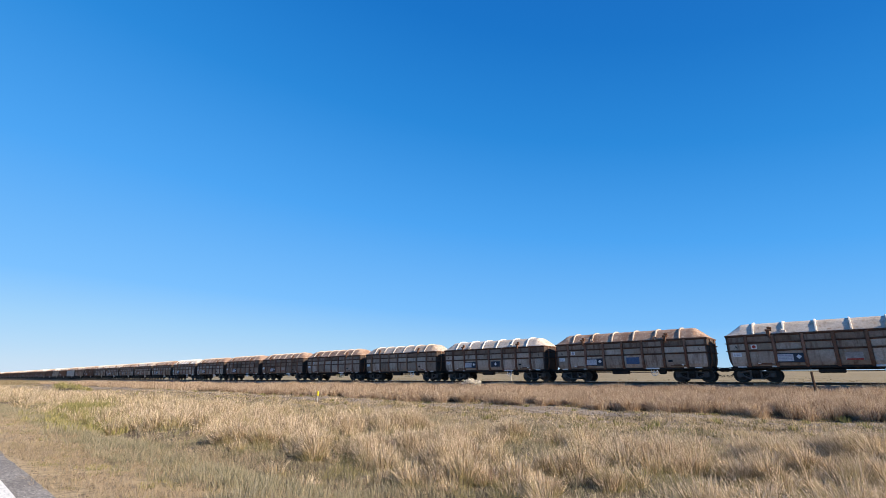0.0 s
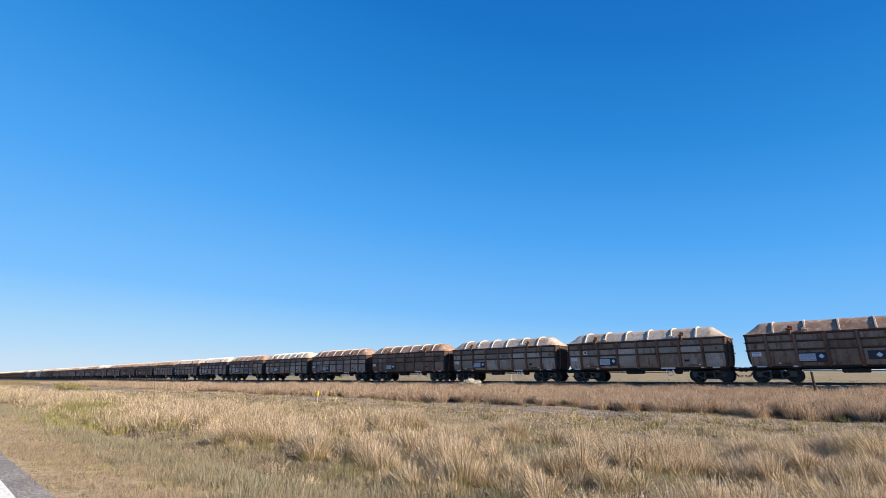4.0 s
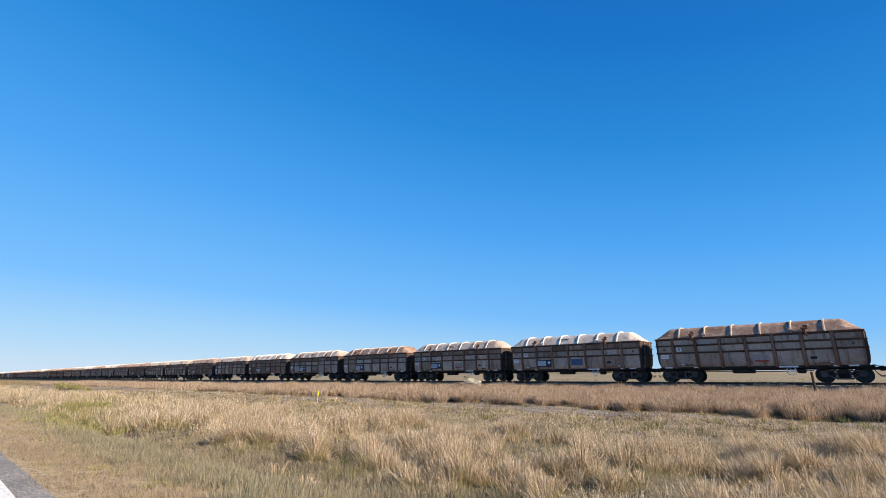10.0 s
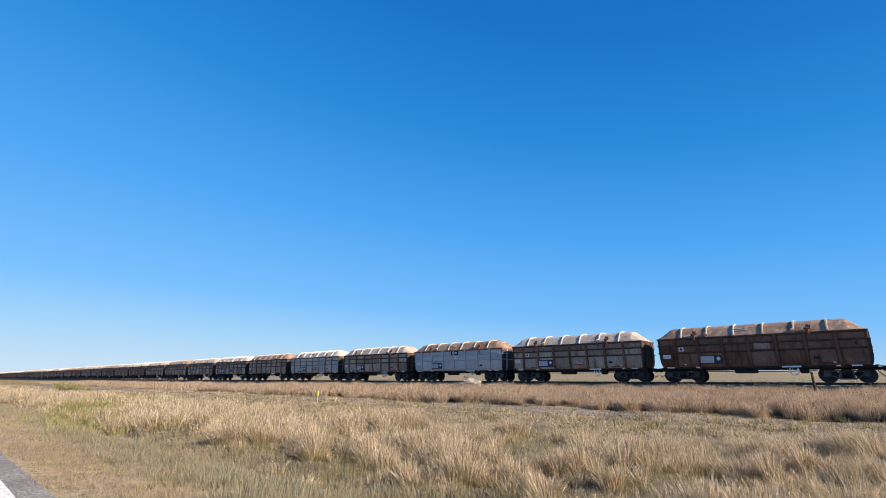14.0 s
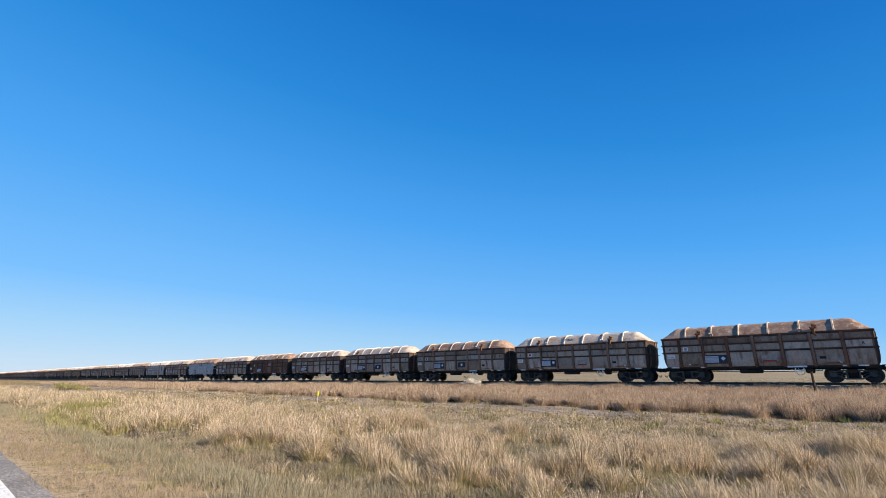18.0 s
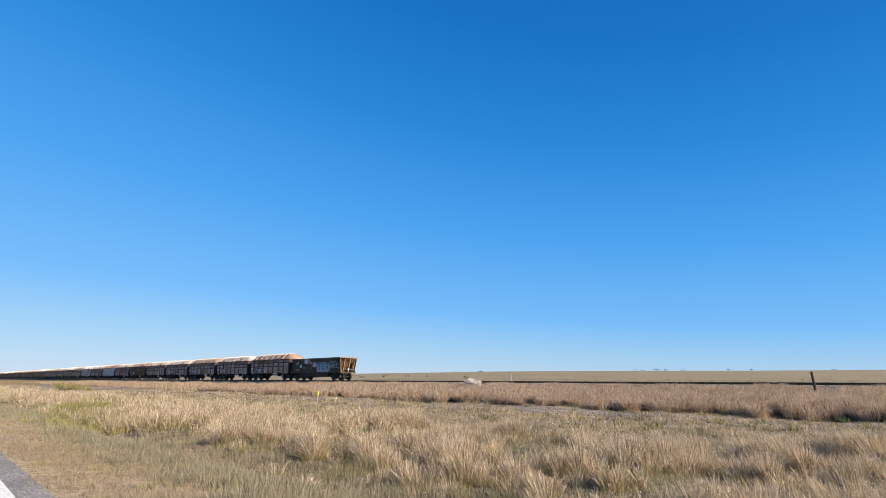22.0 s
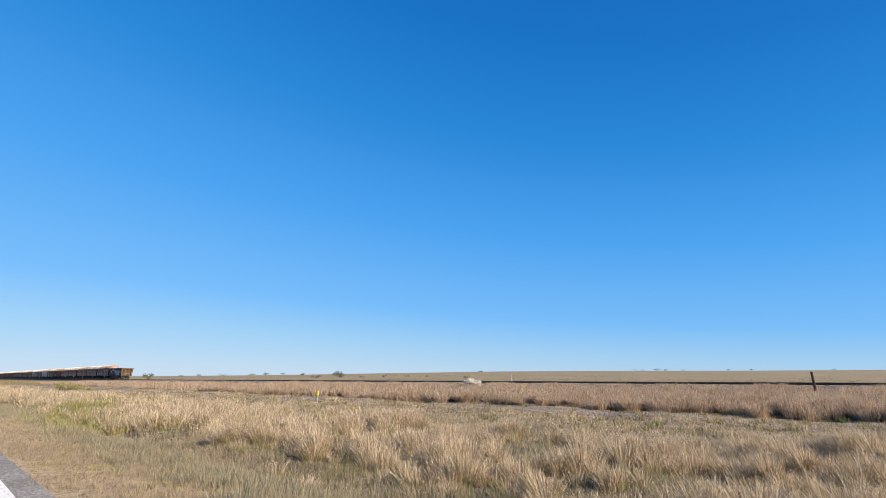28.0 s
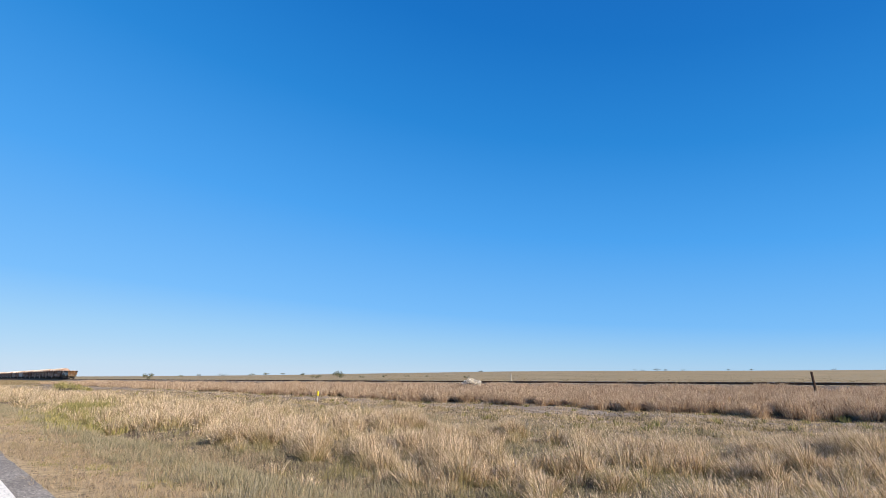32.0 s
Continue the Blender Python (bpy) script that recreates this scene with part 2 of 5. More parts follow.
def mat_field():
    m, n, l, b = mat("olive_tan_grassland", 0.95)
    v = coords(n, l, 0, "Object", (0.35, 1, 1))
    r1 = ramp(n, [(0.34, (0.18, 0.14, 0.070)), (0.46, (0.25, 0.195, 0.103)), (0.58, (0.31, 0.238, 0.132)), (0.70, (0.38, 0.285, 0.17))])
    l.new(noise_tex(n, l, v, 0.05, 9, 0.75), r1.inputs[0])
    r2 = ramp(n, [(0.34, (0.68, 0.68, 0.66)), (0.52, (1, 1, 1)), (0.64, (1.14, 1.12, 1.08))])
    l.new(noise_tex(n, l, v, 0.6, 8, 0.75), r2.inputs[0])
    l.new(mixc(n, l, 1.0, r1.outputs[0], r2.outputs[0], "MULTIPLY"), b.inputs["Base Color"])
    return m


M_GROUND, M_DIRT, M_ASPHALT, M_FIELD = mat_ground(), mat_dirt(), mat_asphalt(), mat_field()
M_STRAW = mat_grass("straw_grass", [(0.0, (0.14, 0.10, 0.05)), (0.28, (0.37, 0.275, 0.16)), (0.52, (0.55, 0.42, 0.265)), (0.74, (0.84, 0.665, 0.465)), (0.9, (0.95, 0.78, 0.57)), (1.0, (0.34, 0.29, 0.125))], (0.42, 0.345, 0.16), (0.51, 0.66), 1.3)
M_HEADS = mat_grass("pink_straw_seed_heads", [(0.0, (0.58, 0.44, 0.33)), (0.5, (0.84, 0.68, 0.53)), (1.0, (0.74, 0.59, 0.43))], (0.66, 0.52, 0.38))
M_BAND = mat_grass("reddish_dry_grass", [(0.0, (0.150, 0.088, 0.048)), (0.3, (0.405, 0.277, 0.176)), (0.6, (0.598, 0.449, 0.308)), (0.85, (0.722, 0.576, 0.422)), (1.0, (0.370, 0.290, 0.167))], (0.370, 0.255, 0.167), (0.52, 0.66), 2.1)
M_BANDHEADS = mat_grass("pinkish_belt_seed_heads", [(0.0, (0.378, 0.270, 0.180)), (0.4, (0.630, 0.491, 0.351)), (0.8, (0.792, 0.648, 0.486)), (1.0, (0.540, 0.423, 0.288))], (0.450, 0.297, 0.198), (0.52, 0.66), 2.1)
M_VERGE = mat_grass("verge_grass", [(0.0, (0.172, 0.125, 0.077)), (0.25, (0.396, 0.297, 0.194)), (0.55, (0.585, 0.456, 0.314)), (0.8, (0.404, 0.314, 0.202)), (1.0, (0.310, 0.262, 0.138))], (0.310, 0.271, 0.129), (0.55, 0.70), 1.2)
M_GREYGREEN = mat_grass("grey_green_grass", [(0.0, (0.135, 0.122, 0.068)), (0.35, (0.306, 0.275, 0.167)), (0.8, (0.522, 0.441, 0.310)), (1.0, (0.270, 0.243, 0.135))], (0.306, 0.270, 0.158), (0.48, 0.64), 0.8)
M_OLIVE = mat_grass("olive_basal_leaves", [(0.0, (0.15, 0.13, 0.05)), (0.4, (0.30, 0.265, 0.11)), (0.8, (0.45, 0.375, 0.19)), (1.0, (0.24, 0.24, 0.09))], (0.36, 0.30, 0.15), (0.5, 0.66), 1.1)
M_UNDERGROWTH = mat_grass("dull_brown_undergrowth", [(0.0, (0.09, 0.065, 0.04)), (0.5, (0.17, 0.13, 0.08)), (1.0, (0.27, 0.21, 0.125))], (0.19, 0.16, 0.085))
M_FIELDGRASS = mat_grass("even_tan_field_grass", [(0.0, (0.21, 0.165, 0.085)), (0.5, (0.28, 0.215, 0.12)), (1.0, (0.35, 0.27, 0.16))], (0.25, 0.205, 0.105))
M_WEED = mat_grass("low_weeds", [(0.0, (0.13, 0.10, 0.05)), (0.35, (0.27, 0.225, 0.115)), (0.7, (0.42, 0.335, 0.19)), (1.0, (0.62, 0.475, 0.29))], (0.29, 0.28, 0.125), (0.58, 0.70), 0.9)
M_GREENB = mat_grass("green_bush_leaves", [(0.0, (0.14, 0.14, 0.045)), (0.5, (0.27, 0.25, 0.085)), (1.0, (0.46, 0.37, 0.17))], (0.38, 0.31, 0.13))
M_GREENW = mat_grass("yellow_green_weed_leaves", [(0.0, (0.17, 0.165, 0.055)), (0.5, (0.32, 0.29, 0.10)), (1.0, (0.50, 0.42, 0.19))], (0.42, 0.355, 0.16))
M_TREE = mat_grass("dull_green_tree_leaves", [(0.0, (0.07, 0.085, 0.045)), (0.5, (0.12, 0.13, 0.065)), (1.0, (0.18, 0.17, 0.09))], (0.12, 0.12, 0.06))
M_PALEBUSH = mat_grass("pale_dead_twigs", [(0.0, (0.66, 0.60, 0.50)), (0.5, (0.84, 0.79, 0.69)), (1.0, (0.74, 0.66, 0.54))], (0.74, 0.66, 0.54))
M_BARK = plain("grey_bark", (0.16, 0.13, 0.10), 0.9, 0.0, 0.3, 5)


# ---------------------------------------------------------------- mesh helpers
def finish(bm, name, material, smooth=False):
    bmesh.ops.recalc_face_normals(bm, faces=bm.faces)
    me = bpy.data.meshes.new(name)
    bm.to_mesh(me)
    bm.free()
    if smooth:
        for p in me.polygons:
            p.use_smooth = True
    me.materials.append(material)
    return me


def part(name, bm, material, parent, label="", at=None, smooth=False):
    me = bm if isinstance(bm, bpy.types.Mesh) else finish(bm, name, material, smooth)
    ob = new(name, me)
    ob.parent = parent
    if at is not None:
        ob.matrix_basis = at
    if label:
        ob["label"] = label
    return ob


def add_box(bm, c, s, bevel=0.0, m=None):
    t = Matrix.Translation(c) @ Matrix.Diagonal((*s, 1))
    if m is not None:
        t = m @ t
    r = bmesh.ops.create_cube(bm, size=1, matrix=t)
    if bevel:
        es = list({e for v in r["verts"] for e in v.link_edges})
        bmesh.ops.bevel(bm, geom=es, offset=bevel, segments=1, affect="EDGES")


def box_bm(c, s, bevel=0.0):
    bm = bmesh.new()
    add_box(bm, c, s, bevel)
    return bm


def add_cyl(bm, a, b, r, seg=12, r2=None):
    a, b = Vector(a), Vector(b)
    d = b - a
    q = d.to_track_quat("Z", "Y").to_matrix().to_4x4()
    bmesh.ops.create_cone(bm, cap_ends=True, segments=seg, radius1=r, radius2=r if r2 is None else r2, depth=d.length, matrix=Matrix.Translation((a + b) / 2) @ q)


def loft(bm, rings, cap=True, closed=True):
    """Skin between rings of equal point counts."""
    vs = [[bm.verts.new(p) for p in r] for r in rings]
    n = len(vs[0])
    for a, b in zip(vs, vs[1:]):
        for i in range(n if closed else n - 1):
            j = (i + 1) % n
            bm.faces.new((a[i], a[j], b[j], b[i]))
    if cap:
        bm.faces.new(vs[0][::-1])
        bm.faces.new(vs[-1])


def add_tube(bm, pts, r, seg=6):
    pts = [Vector(p) for p in pts]
    rings = []
    for i, p in enumerate(pts):
        d = (pts[min(i + 1, len(pts) - 1)] - pts[max(i - 1, 0)]).normalized()
        u = d.cross(Vector((0.31, 0.77, 0.55))).normalized()
        w = d.cross(u)
        rings.append([p + (u * math.cos(a) + w * math.sin(a)) * r for a in (2 * math.pi * k / seg for k in range(seg))])
    loft(bm, rings)


def text_mesh(name, body, size, material, depth=0.004, outline=0.0):
    cu = bpy.data.curves.new(name, "FONT")
    cu.body, cu.size, cu.extrude, cu.align_x, cu.align_y, cu.resolution_u, cu.offset = body, size, depth, "CENTER", "CENTER", 2, outline
    tmp = new(name, cu)
    me = bpy.data.meshes.new_from_object(tmp.evaluated_get(bpy.context.evaluated_depsgraph_get()))
    bpy.data.objects.remove(tmp)
    me.materials.clear()
    me.materials.append(material)
    return me


def mesh_np(name, verts, faces_flat, loop_starts, loop_totals, material):
    me = bpy.data.meshes.new(name)
    me.vertices.add(len(verts))
    me.vertices.foreach_set("co", np.ascontiguousarray(verts, dtype=np.float32).ravel())
    me.loops.add(len(faces_flat))
    me.loops.foreach_set("vertex_index", faces_flat.astype(np.int32))
    me.polygons.add(len(loop_starts))
    me.polygons.foreach_set("loop_start", loop_starts.astype(np.int32))
    me.polygons.foreach_set("loop_total", loop_totals.astype(np.int32))
    me.update(calc_edges=True)
    me.materials.append(material)
    return me


# ---------------------------------------------------------------- ground, road
def smooth(a, b, x):
    t = np.clip((x - a) / (b - a), 0, 1)
    return t * t * (3 - 2 * t)


PROFILE_Y = np.array([-4000, -9, -7.5, 1.58, 1.9, 3.6, 4.6, 5.6, 9, 14, 17, 22.5, 25, 33, 34.2, 35.0, 37.8, 39.0, 41, 60, 4000.])
PROFILE_Z = np.array([-0.4, -0.3, -0.03, -0.03, -0.06, -0.13, -0.27, -0.15, -0.14, -0.06, -0.02, 0.0, 0.08, 0.42, 0.62, 0.98, 0.98, 0.60, 0.42, 0.35, 0.35])


def ground_z(x, y):
    x, y = np.asarray(x, float), np.asarray(y, float)
    z = np.interp(y, PROFILE_Y, PROFILE_Z)
    z = z + 0.05 * smooth(2.5, 5, y) * (1 - smooth(33, 34, y)) * (np.sin(x * 0.9 + 1.3 * np.sin(y * 0.7)) + np.sin(y * 1.1 + x * 0.33))
    # a long low rise beyond the line, highest where the track comes from
    r = np.hypot(x, y)
    az = np.degrees(np.arctan2(-x, y))          # 0 straight across the line, 90 down the line
    h = np.interp(az, [-170, -110, -10, 10, 22, 33, 47, 60, 72, 90, 120], [2, 12, 18.5, 20.2, 21.6, 21.4, 16.5, 10.5, 7, 3.5, 2])
    return z + h * smooth(60, 1500, r) ** 1.35 * smooth(38, 60, y)


def graded(near, far, n, k):
    u = np.linspace(-1, 1, n)
    return near + far * np.sinh(k * u) / np.sinh(k)


gx = np.unique(np.concatenate([graded(-12, 4400, 150, 8.2), np.arange(-60, 26, 0.8)]))
gy = np.unique(np.concatenate([graded(20, 4400, 110, 8.0), PROFILE_Y[1:-1], np.arange(2, 34, 0.5)]))
GX, GY = np.meshgrid(gx, gy)
gv = np.stack([GX, GY, ground_z(GX, GY)], -1).reshape(-1, 3)
nx, ny = len(gx), len(gy)
ii = (np.arange(ny - 1)[:, None] * nx + np.arange(nx - 1)[None, :]).ravel()
gf = np.stack([ii, ii + 1, ii + nx + 1, ii + nx], -1)
ground = new("ground", mesh_np("ground", gv, gf.ravel(), np.arange(len(gf)) * 4, np.full(len(gf), 4), M_GROUND))
ground.data.materials.append(M_FIELD)
for p in ground.data.polygons:
    p.use_smooth = True
    p.material_index = 1 if p.center.y > 39 else 0
tagged(ground, "dry grassland plain rising to a low far ridge", "ground", kind="structure")


def strip(name, y0, y1, x0, x1, lift, material, step=4.0, wob=0.0):
    """A strip along the line that follows the ground, with uneven borders."""
    xs = np.arange(x0, x1 + step, step)
    w0 = wob * np.array([noise.noise((x * 0.35, 3.1, 0)) + 0.6 * noise.noise((x * 1.3, 7.1, 0)) + 0.5 * noise.noise((x * 3.7, 2.1, 0)) for x in xs])
    w1 = wob * np.array([noise.noise((x * 0.35, 9.7, 0)) + 0.6 * noise.noise((x * 1.3, 1.1, 0)) + 0.5 * noise.noise((x * 3.7, 5.1, 0)) for x in xs])
    bm = bmesh.new()
    rows = []
    cross = max(5, int((y1 - y0) / 0.5))
    for k, x in enumerate(xs):
        ys = np.linspace(y0 + w0[k], y1 + w1[k], cross)
        zs = ground_z(np.full(cross, x), ys) + lift
        rows.append([bm.verts.new((x, y, z)) for y, z in zip(ys, zs)])
    for a, b in zip(rows, rows[1:]):
        for i in range(cross - 1):
            bm.faces.new((a[i], a[i + 1], b[i + 1], b[i]))
    return finish(bm, name, material)


def road_bm():
    bm = bmesh.new()
    xs = np.arange(-420, 60.1, 0.6)
    rows = []
    for x in xs:
        e = 1.58 + 0.09 * noise.noise((x * 0.6, 0, 0)) + 0.05 * noise.noise((x * 2.3, 4, 0))
        rows.append([bm.verts.new(p) for p in ((x, -7.4, -0.06), (x, -7.35, 0.0), (x, -3.1, 0.05), (x, e, 0.0), (x, e + 0.06, -0.07))])
    for a, b in zip(rows, rows[1:]):
        for i in range(4):
            bm.faces.new((a[i], a[i + 1], b[i + 1], b[i]))
    return bm


road = tagged(new("road", finish(road_bm(), "road", M_ASPHALT)), "grey chip-sealed asphalt road with a ragged edge", "road", kind="structure")


def edge_line_bm():
    bm = bmesh.new()
    xs = np.arange(-420, 60.1, 0.5)
    rows = []
    for x in xs:
        a = 1.075 + 0.008 * noise.noise((x * 3, 0, 0))
        b = 1.225 + 0.008 * noise.noise((x * 3, 9, 0))
        rows.append([bm.verts.new((x, y, 0.05 - 0.05 * (y + 3.1) / 4.68 + 0.005)) for y in (a, b)])
    for a, b in zip(rows, rows[1:]):
        bm.faces.new((a[0], a[1], b[1], b[0]))
    return bm


tagged(new("edge_line", finish(edge_line_bm(), "edge_line", M_LINE)), "worn white painted edge line on the road", "road marking", kind="structure")
tagged(new("dirt_track", strip("dirt_track", 19.6, 22.5, -260, 30, 0.016, M_DIRT, 0.3, 0.9)), "grey bare clay vehicle track between grass belts", "track", kind="structure")


# clay colour with the shade under dense grass put in; some clods share it
M_SHADE_SOIL = plain("shade_dark_clay_soil", (0.085, 0.062, 0.04), 0.95, 0.0, 0.5, 3.0)
M_BROKEN = plain("mottled_brown_soil", (0.225, 0.170, 0.108), 0.95, 0.0, 0.55, 1.6)
tagged(new("weedy_soil", strip("weedy_soil", 11.9, 19.2, -120, 26, 0.011, M_BROKEN, 0.4, 0.9)), "mottled brown clay soil under low weeds", "soil", kind="structure")
# both beds paint the shadow at the feet of the stalks
tagged(new("belt_bed", strip("belt_bed", 22.9, 34.0, -170, 26, 0.014, M_SHADE_SOIL, 0.5, 0.5)), "clay soil coloured dark as the shade under the reddish grass belt", "soil", kind="structure")
tagged(new("grass_bed", strip("grass_bed", 4.5, 11.6, -75, 26, 0.015, M_SHADE_SOIL, 0.5, 0.7)), "clay soil coloured dark as the shade under the tall grass", "soil", kind="structure")


# ---------------------------------------------------------------- rolling stock
def ring(hl, hw, z, ch=0.05):
    """A rectangle with cut corners at height z."""
    return [(-hl + ch, -hw, z), (hl - ch, -hw, z), (hl, -hw + ch, z), (hl, hw - ch, z), (hl - ch, hw, z), (-hl + ch, hw, z), (-hl, hw - ch, z), (-hl, -hw + ch, z)]


# height above rail, half width, half length of the lidded wagon's hull
HULL = [(0.90, 1.10, 5.43), (1.02, 1.17, 5.49), (1.20, 1.245, 5.55), (1.50, 1.285, 5.59), (2.0, 1.30, 5.61), (2.86, 1.305, 5.62)]


def hull_hw(z):
    return float(np.interp(z, [h[0] for h in HULL], [h[1] for h in HULL]))


def hull_hl(z):
    return float(np.interp(z, [h[0] for h in HULL], [h[2] for h in HULL]))


POSTS = [-LEN_W / 2 + LEN_W * (0.10 + 0.1287 * i) for i in range(7)]
LIDRIBS = [-LEN_W / 2 + LEN_W * (0.141 * (i + 1)) for i in range(6)]


def bogie_meshes():
    side = bmesh.new()
    def bar(p, q, t, w=0.11):
        p, q = Vector((p[0], 0, p[1])), Vector((q[0], 0, q[1]))
        d = q - p
        add_box(side, (0, 0, 0), (d.length + t * 0.6, w, t), 0.012, Matrix.Translation((p + q) / 2) @ Matrix.Rotation(-math.atan2(d.z, d.x), 4, "Y"))
    for sg in (-1, 1):
        bar((sg * 1.02, 0.56), (sg * 0.40, 0.68), 0.085)
        bar((sg * 0.90, 0.50), (sg * 0.34, 0.22), 0.085)
        bar((sg * 0.28, 0.66), (sg * 0.28, 0.22), 0.10)
        add_box(side, (sg * 0.86, 0, 0.44), (0.36, 0.13, 0.24), 0.04)
    bar((-0.42, 0.685), (0.42, 0.685), 0.09)
    bar((-0.36, 0.215), (0.36, 0.215), 0.085)
    add_cyl(side, (-0.86, -0.10, 0.43), (-0.86, 0.06, 0.43), 0.13, 10)
    add_cyl(side, (0.86, -0.10, 0.43), (0.86, 0.06, 0.43), 0.13, 10)
    for x in (-0.86, 0.86):
        add_box(side, (x, -0.05, 0.62), (0.34, 0.16, 0.08), 0.015)
    spring = bmesh.new()
    for sx in (-0.13, 0.0, 0.13):
        add_tube(spring, [(sx + 0.055 * math.cos(a), 0.055 * math.sin(a) - 0.09, 0.28 + 0.24 * a / (2 * math.pi * 4)) for a in (2 * math.pi * 4 * k / 28 for k in range(29))], 0.014, 4)
    bol = bmesh.new()
    add_box(bol, (0, 0, 0.62), (0.42, 2.0, 0.24), 0.03)
    add_cyl(bol, (0, 0, 0.72), (0, 0, 0.90), 0.22, 14)
    for sg in (-1, 1):
        add_box(bol, (0, sg * 0.76, 0.44), (0.54, 0.08, 0.40), 0.02)
        add_box(bol, (0, sg * 0.70, 0.50), (1.5, 0.05, 0.16), 0.015)
    for sx in (-0.42, 0.42):
        add_box(bol, (sx, 0, 0.34), (0.07, 1.6, 0.10), 0.015)
    rod = bmesh.new()
    add_tube(rod, [(-0.98, 0, 0.44), (-0.62, 0, 0.52), (-0.30, 0, 0.34), (0.30, 0, 0.34), (0.62, 0, 0.52), (0.98, 0, 0.44)], 0.022, 5)
    whl = bmesh.new()
    add_cyl(whl, (0, -0.95, 0), (0, 0.95, 0), 0.075, 10)
    for sg in (-1, 1):
        yy = sg * 0.555
        pr = [(0.075, -0.09), (0.16, -0.09), (0.19, -0.035), (0.33, -0.02), (0.37, -0.065), (0.435, -0.065), (0.428, 0.045), (0.462, 0.07), (0.462, 0.085), (0.36, 0.075), (0.33, 0.02), (0.19, 0.02), (0.16, 0.07), (0.075, 0.07)]
        seg = 22
        rings = [[(r * math.cos(a), yy - sg * o, r * math.sin(a)) for r, o in pr] for a in (2 * math.pi * k / seg for k in range(seg))]
        vs = [[whl.verts.new(p) for p in rg] for rg in rings]
        for k in range(seg):
            a, b = vs[k], vs[(k + 1) % seg]
            for i in range(len(pr) - 1):
                whl.faces.new((a[i], a[i + 1], b[i + 1], b[i]))
    add_box(whl, (0.25, -0.60, 0), (0.05, 0.04, 0.05))
    tread = bmesh.new()
    for sg in (-1, 1):
        seg = 22
        for a0 in range(seg):
            q = []
            for a in (2 * math.pi * a0 / seg, 2 * math.pi * (a0 + 1) / seg):
                q.append((0.437 * math.cos(a), sg * 0.619, 0.437 * math.sin(a)))
                q.append((0.432 * math.cos(a), sg * 0.515, 0.432 * math.sin(a)))
            v = [tread.verts.new(p) for p in q]
            tread.faces.new((v[0], v[1], v[3], v[2]))
    return dict(side=finish(side, "side_frame", M_BOGIE), spring=finish(spring, "spring", M_UNDER), bol=finish(bol, "bogie", M_UNDER), rod=finish(rod, "brake_rod", M_BOGIE),
                whl=finish(whl, "wheelset", M_WHEEL), tread=finish(tread, "tread", M_TREAD))


BOGIE = bogie_meshes()
WHEELBASE = 1.72
WHEELS = {-1: [], 1: []}


def add_bogie(root, x):
    b = part("bogie", BOGIE["bol"], None, root, at=pose(x, 0, 0))
    for sg in (-1, 1):
        part("side_frame", BOGIE["side"], None, b, "dusty grey cast side frame", at=pose(0, sg * 0.86, 0, 0, 0, 0 if sg < 0 else 180))
        part("spring_nest", BOGIE["spring"], None, b, at=pose(0, sg * 0.84, 0, 0, 0, 0 if sg < 0 else 180))
        part("brake_rod", BOGIE["rod"], None, b, at=pose(0, sg * 0.72, 0))
        part("wheelset", BOGIE["whl"], None, b, "steel wheels on an axle", at=pose(sg * WHEELBASE / 2, 0, 0.435))
    return b


def coupler_mesh():
    bm = bmesh.new()
    add_box(bm, (0.10, 0, 0.80), (0.46, 0.16, 0.18), 0.02)
    add_box(bm, (0.40, 0, 0.80), (0.24, 0.26, 0.28), 0.05)
    add_box(bm, (0.50, 0.06, 0.80), (0.10, 0.10, 0.24), 0.03)
    add_box(bm, (-0.12, 0, 0.80), (0.10, 0.42, 0.32), 0.02)
    add_tube(bm, [(0.0, -0.62, 0.98), (0.16, -0.62, 0.98), (0.16, -0.2, 0.94), (0.30, -0.05, 0.94)], 0.018, 5)
    return finish(bm, "coupler", M_UNDER)


def hose_mesh():
    bm = bmesh.new()
    add_tube(bm, [(0.02, -0.30, 0.78), (0.10, -0.31, 0.62), (0.22, -0.30, 0.45), (0.38, -0.26, 0.38), (0.52, -0.22, 0.44)], 0.024, 6)
    add_tube(bm, [(0.02, -0.42, 0.80), (0.12, -0.43, 0.56), (0.28, -0.42, 0.34), (0.46, -0.36, 0.32), (0.54, -0.34, 0.40)], 0.018, 6)
    return finish(bm, "air_hose", M_HOSE, True)


def brake_wheel_mesh():
    bm = bmesh.new()
    n = 18
    add_tube(bm, [(0.24 * math.cos(2 * math.pi * k / n), 0, 0.24 * math.sin(2 * math.pi * k / n)) for k in range(n + 1)], 0.022, 5)
    for a in range(4):
        t = math.pi * a / 2 + 0.4
        add_tube(bm, [(0, 0.02, 0), (0.24 * math.cos(t), 0, 0.24 * math.sin(t))], 0.016, 4)
    add_cyl(bm, (0, -0.03, 0), (0, 0.35, 0), 0.035, 8)
    return finish(bm, "brake_wheel", M_WHITE)


COUPLER, HOSE, BRAKEWHEEL = coupler_mesh(), hose_mesh(), brake_wheel_mesh()


